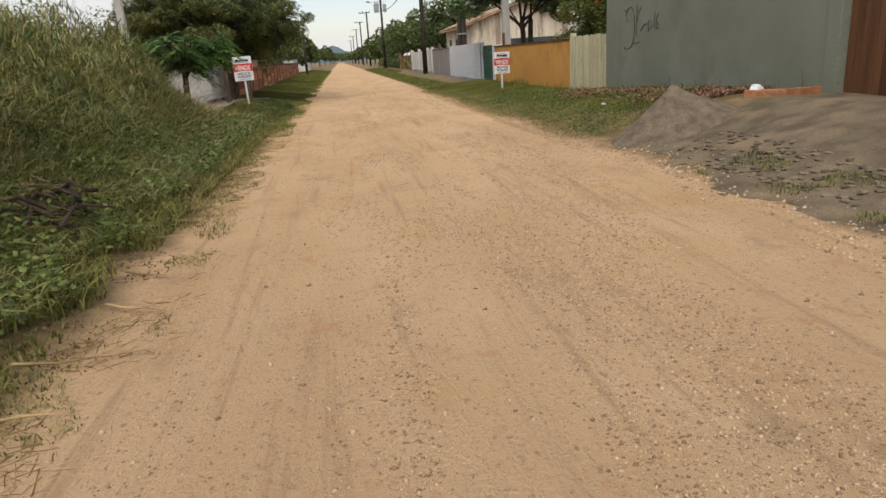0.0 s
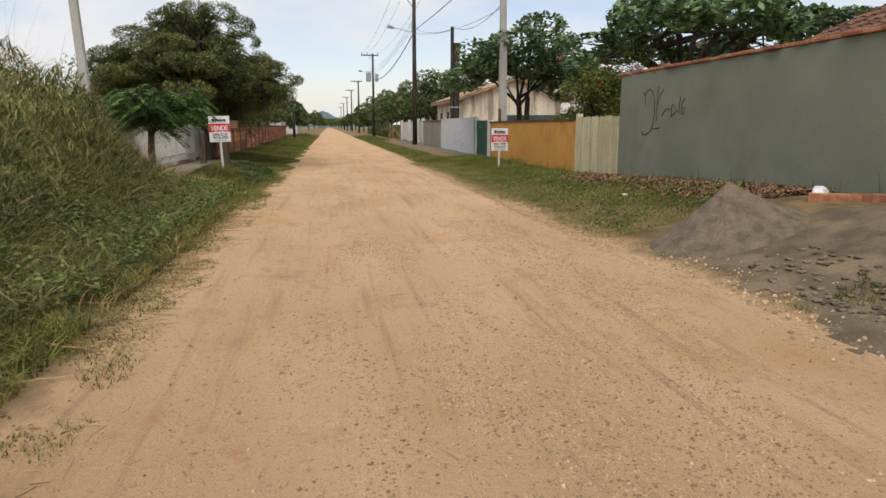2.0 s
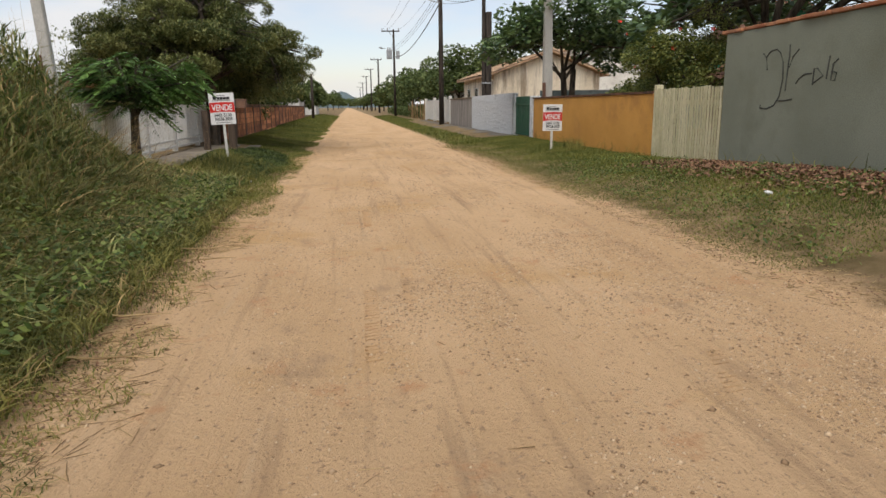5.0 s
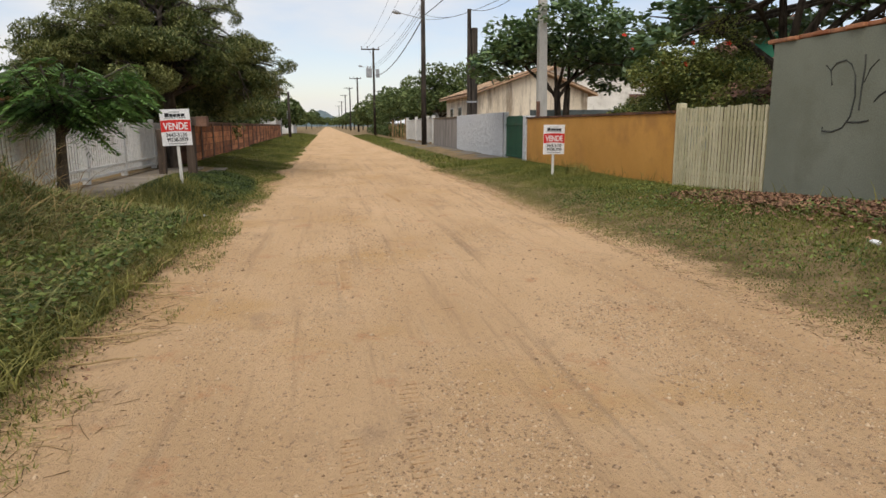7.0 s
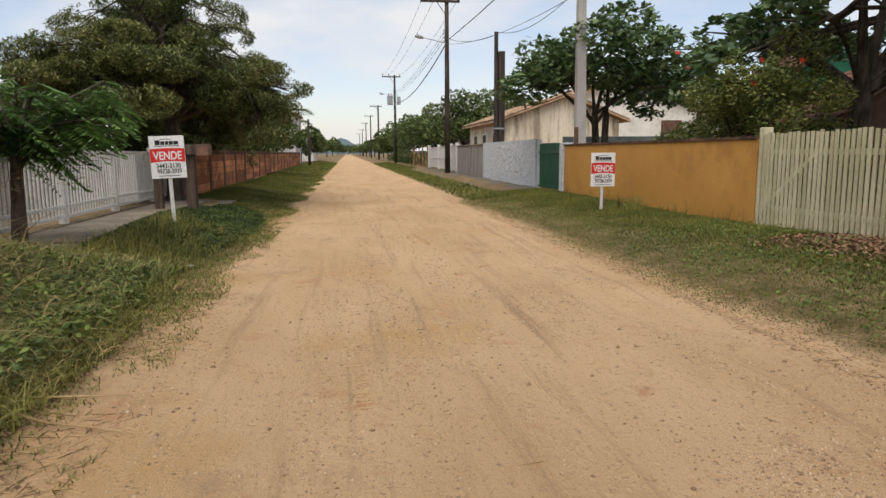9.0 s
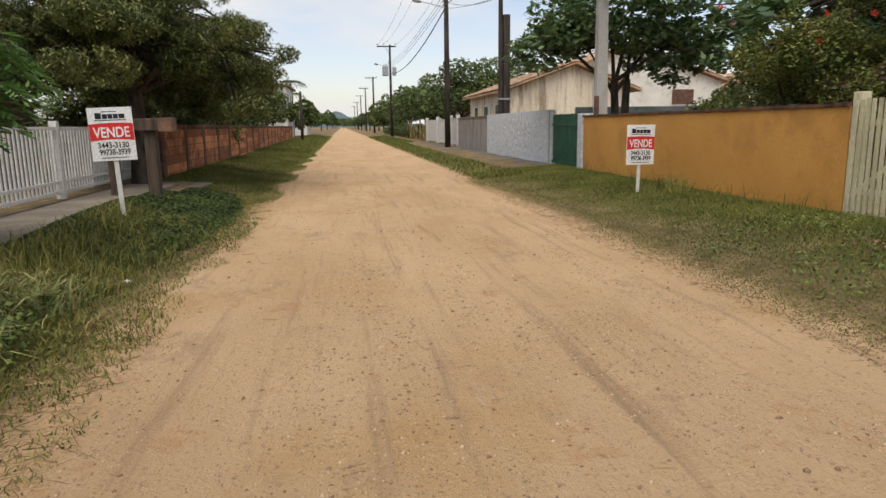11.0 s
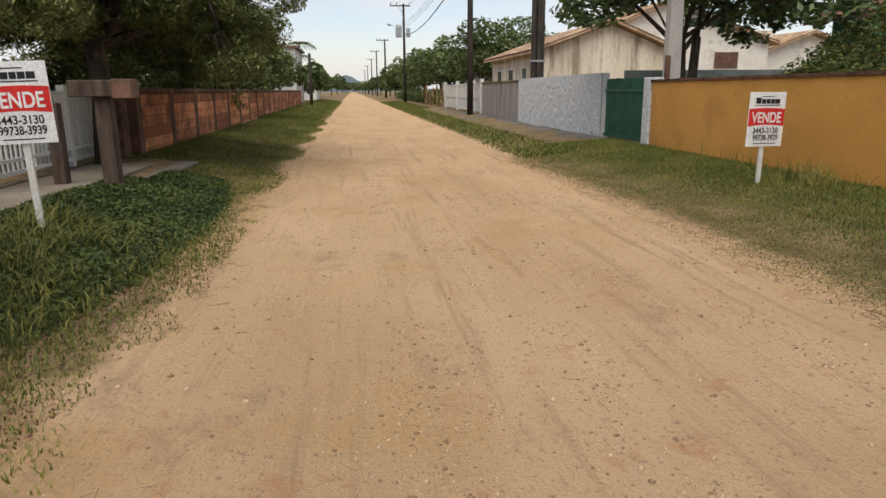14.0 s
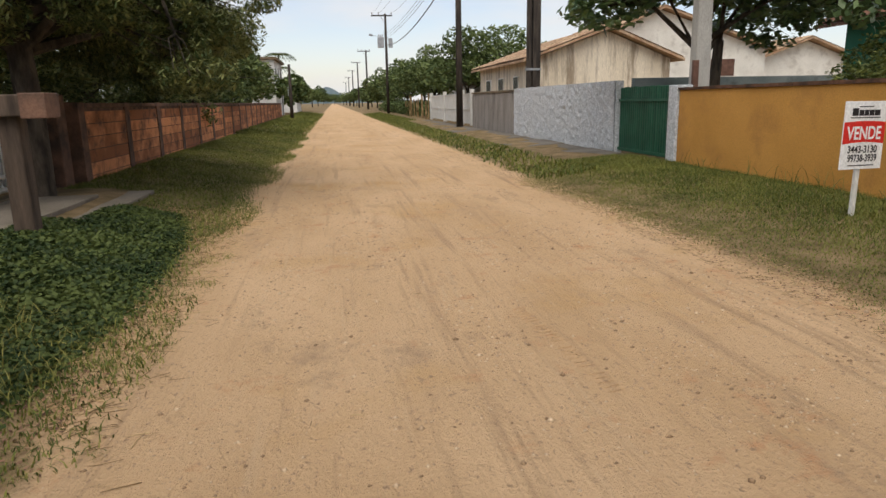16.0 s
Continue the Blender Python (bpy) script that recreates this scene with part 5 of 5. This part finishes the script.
# weeds and dead leaves by the grey wall
p = patchy(scatter(6000, 3.7, 6.0, 9.7, 18.5), 1.3, -0.05)
p[:, 2] += jitter(len(p), 0.02, 0.16)
stuff("weeds", leaves("weeds", p, 0.05, 0.026, M_WEED, 0.1, 0.4), "low weeds growing by the grey wall", "weeds")
p = scatter(26000, 4.4, 6.48, 9.6, 17.0)
p = p[rng.uniform(0, 1, len(p)) < smooth01((p[:, 0] - 4.8) / 1.3)]
p[:, 2] += jitter(len(p), 0.01, 0.08)
stuff("leaf_litter", leaves("leaf_litter", p, 0.06, 0.04, M_DEADLEAF, 0.0, 0.7), "brown dead leaves lying along the grey wall", "leaf litter")
p = np.concatenate([scatter(90, 6.3, 6.48, 8.8, 16.0), scatter(160, 6.3, 6.5, 19.1, 28.4), scatter(420, 5.65, 6.1, 21.9, 22.6)])
stuff("wall_weeds", blades("wall_weeds", p, jitter(len(p), 0.1, 0.42), jitter(len(p), 0.006, 0.013), jitter(len(p), 0.2, 0.8), M_GRASS, 3), "thin weeds along the walls' foot", "weeds")

# litter on the road: pebbles, straw and twigs
def pebbles(n, x0, x1, y0, y1, s0, s1, clumpy):
    p = scatter(n, x0, x1, y0, y1)
    if clumpy > -1:
        k = np.array([noise.fractal(Vector((q[0] * 1.5, q[1] * 0.45, 1.7 + s1 * 100)), 1.0, 2.0, 4) for q in p])
        p = p[k > clumpy + rng.normal(0, 0.12, len(p))]
    n = len(p)
    s = (s0 + (s1 * 1.25 - s0) * rng.uniform(0, 1, n) ** 2.2)[:, None]
    o = np.array([[1, 0, 0], [0, 1, 0], [-1, 0, 0], [0, -1, 0], [0.1, 0.1, 0.7], [0, 0, -0.3]])
    v = p[:, None, :] + o[None] * s[:, None, :] * rng.uniform(0.5, 1.5, (n, 6, 1))
    v[:, :, 2] += 0.004
    f = np.array([[0, 1, 4], [1, 2, 4], [2, 3, 4], [3, 0, 4], [1, 0, 5], [2, 1, 5], [3, 2, 5], [0, 3, 5]])
    fs = ((np.arange(n) * 6)[:, None, None] + f[None]).reshape(-1, 3)
    return mesh_np("pebbles", v.reshape(-1, 3), fs, M_ROADSTONE)


stuff("pebbles", pebbles(60000, -1.3, 3.5, 0.8, 16.0, 0.003, 0.008, 0.1), "small dark and pale pebbles strewn over the road", "pebbles")
stuff("pebbles", pebbles(26000, -1.3, 3.5, 15.0, 36.0, 0.004, 0.010, 0.05), "small dark and pale pebbles strewn over the road", "pebbles")
stuff("pebbles", pebbles(50000, 0.1, 2.7, 0.8, 12.0, 0.003, 0.009, 0.12), "gravel gathered between the wheel tracks", "pebbles")
stuff("pebbles", pebbles(14000, -0.9, 3.3, 0.8, 24.0, 0.005, 0.012, 0.22), "coarse dark gravel in loose streaks along the road", "pebbles")
stuff("pebbles", pebbles(2600, -1.4, 3.6, 0.8, 28.0, 0.007, 0.016, -2), "larger loose stones on the road", "pebbles")
stuff("rubble", pebbles(4200, 3.0, 4.6, 1.0, 8.8, 0.006, 0.022, -0.1), "broken stones and rubble along the driveway's edge", "rubble")
def sticks(name, p, length, r, mat):
    """Thin three-sided sticks lying about, each a little bent and tilted."""
    n = len(p)
    a = rng.uniform(0, 2 * np.pi, n)
    d = np.stack([np.cos(a), np.sin(a), rng.normal(0, 0.06, n)], 1)
    s_ = np.stack([-np.sin(a), np.cos(a), np.zeros(n)], 1)
    bend = rng.normal(0, 0.12, n)[:, None]
    up = np.array([[0, 0, 1.0]])
    rows = []
    for t in (-0.5, 0.0, 0.5):
        c = p + d * (length * t)[:, None] + s_ * bend * (length * (t * t))[:, None]
        c[:, 2] += 0.004 + r
        w = (r * (1.0 - 0.5 * (t + 0.5)))[:, None]
        rows += [c - s_ * w, c + s_ * w, c + up * w * 1.6]
    v = np.stack(rows, 1).reshape(-1, 3)
    f = np.array([[3 * i + j, 3 * i + (j + 1) % 3, 3 * i + 3 + (j + 1) % 3, 3 * i + 3 + j] for i in range(2) for j in range(3)])
    fs = ((np.arange(n) * 9)[:, None, None] + f[None]).reshape(-1, 4)
    return mesh_np(name, v, fs, mat)


p = patchy(scatter(26000, -2.4, -0.95, 0.8, 26.0), 0.9, -0.2)
p = p[p[:, 0] < -1.15 - 0.35 * rng.uniform(0, 1, len(p)) ** 2 + rng.normal(0, 0.12, len(p))]
stuff("straw", sticks("straw", p, jitter(len(p), 0.03, 0.2), jitter(len(p), 0.0012, 0.003), M_STRAW), "dry straw lying along the road's edge", "straw")
p = scatter(3400, 3.1, 3.8, 9.0, 28.0)
stuff("straw", sticks("straw", p, jitter(len(p), 0.03, 0.14), jitter(len(p), 0.0012, 0.003), M_STRAW), "dry straw lying along the road's edge", "straw")
p = scatter(120, -1.3, 3.7, 1.0, 26.0)
stuff("straw", sticks("twigs", p, jitter(len(p), 0.04, 0.14), jitter(len(p), 0.0012, 0.003), M_STRAW), "scattered dry twigs on the sandy road", "twigs")
p = patchy(scatter(16000, -2.3, -1.2, 0.8, 26.0), 1.2, -0.12)
p = p[p[:, 0] < -1.3 - 0.5 * rng.uniform(0, 1, len(p)) ** 2]
stuff("leaf_litter", leaves("leaf_litter", p + np.array([0, 0, 0.008]), 0.035, 0.02, M_DEADLEAF, 0.0, 0.8), "brown dead leaves along the road's edge", "leaf litter")
p = scatter(5200, 3.15, 3.9, 9.0, 30.0)
stuff("leaf_litter", leaves("leaf_litter", p + np.array([0, 0, 0.006]), 0.026, 0.015, M_DEADLEAF, 0.0, 0.8), "brown dead leaves along the road's edge", "leaf litter")

# longer fallen stalks by the left edge, each its own thing
for i in range(16):
    x, y = random.uniform(-1.9, -1.25), 2.0 + i * 0.75 + random.uniform(-0.3, 0.3)
    a, L = random.uniform(-0.5, 0.4), random.uniform(0.3, 0.75)
    pts = [(x + L * t * math.cos(a), y + L * t * math.sin(a) + 0.03 * math.sin(5 * t), float(ground_height(x + L * t, y)) + 0.012 + 0.02 * (1 - t)) for t in (-0.5, -0.2, 0.1, 0.5)]
    tagged(part("dry_stalk", tubed(pts, [0.008, 0.007, 0.006, 0.002], 5), M_STRAW), "long dry stalk fallen across the road's edge", "stalk", "fallen dry stalks")

# heap of dark dead branches under the thicket
hp = thing("dead_branches", -2.45, 5.6, float(ground_height(-2.45, 5.6)) + 0.12, 0, "heap of dark dead branches at the thicket's foot", "branches")
for i in range(26):
    a, L = random.uniform(0, 6.28), random.uniform(0.3, 0.8)
    c0 = Vector((random.uniform(-0.35, 0.35), random.uniform(-0.5, 0.5), random.uniform(0.03, 0.25)))
    d0 = Vector((math.cos(a), math.sin(a), random.uniform(-0.1, 0.35)))
    part("branch", tubed([c0 - d0 * L * 0.5, c0 + Vector((0, 0, 0.07)), c0 + d0 * L * 0.5], [0.022, 0.017, 0.006], 6), M_CHARRED, hp)

# litter seen in the grass
for x, y, q in ((-2.0, 13.2, 0.06), (-1.85, 9.6, 0.05), (4.9, 12.4, 0.05), (-1.85, 17.6, 0.035), (-2.2, 6.8, 0.045)):
    bm = bmesh.new()
    bmesh.ops.create_icosphere(bm, subdivisions=2, radius=q)
    for v in bm.verts:
        v.co *= 1 + 0.5 * noise.noise(v.co * 20 + Vector((x, y, 0)))
        v.co.z *= 0.5
    o = tagged(part("litter_scrap", bm, M_PLASTIC), "crumpled white scrap of plastic in the grass", "litter", "scraps of litter")
    o.matrix_basis = pose(x, y, float(ground_height(x, y)) + q * 0.3, 0, 0, 90 * x)

# tufts and pebbles along the driveway's broken edge
p = patchy(scatter(3500, 3.55, 4.3, 1.5, 6.6), 2.2, 0.2)
stuff("edge_tufts", blades("edge_tufts", p + np.array([0, 0, 0.02]), jitter(len(p), 0.03, 0.1), jitter(len(p), 0.004, 0.01), jitter(len(p), 0.3, 1.2), M_LAWN, 2), "thin grass tufts along the driveway's broken edge", "grass")
# sparse tufts creeping onto the sand
p = patchy(scatter(16000, -1.75, -1.1, 0.8, 26.0), 1.6, 0.12)
stuff("edge_tufts", blades("edge_tufts", p, jitter(len(p), 0.02, 0.07), jitter(len(p), 0.004, 0.008), jitter(len(p), 0.5, 1.4), M_GRASS, 2), "thin grass tufts creeping over the sand", "grass")

# ridges left by a tyre in the sand
tr = tagged(new("tyre_track"), "row of short sand ridges pressed by a tyre tread", "tyre track", "tyre tracks in the sand")
bm = boxed(-0.05, 0.05, -0.009, 0.009, -0.012, 0.007, 0.004)
me = bpy.data.meshes.new("ridge")
bm.to_mesh(me)
bm.free()
me.materials.append(M_GROUND)
for x0, y0, n_, dx in ((0.05, 8.6, 26, 0.001), (0.14, 12.8, 22, 0.0), (1.3, 19.4, 26, -0.006), (0.35, 9.6, 18, 0.002), (1.75, 7.9, 10, 0.02)):
    for i in range(n_):
        x, y = x0 + dx * i, y0 + 0.055 * i
        if i % 7 != 5:
            piece("ridge", me, tr, pose(x, y, float(ground_height(x, y)), 0, 0, 12 + random.uniform(-6, 6)))
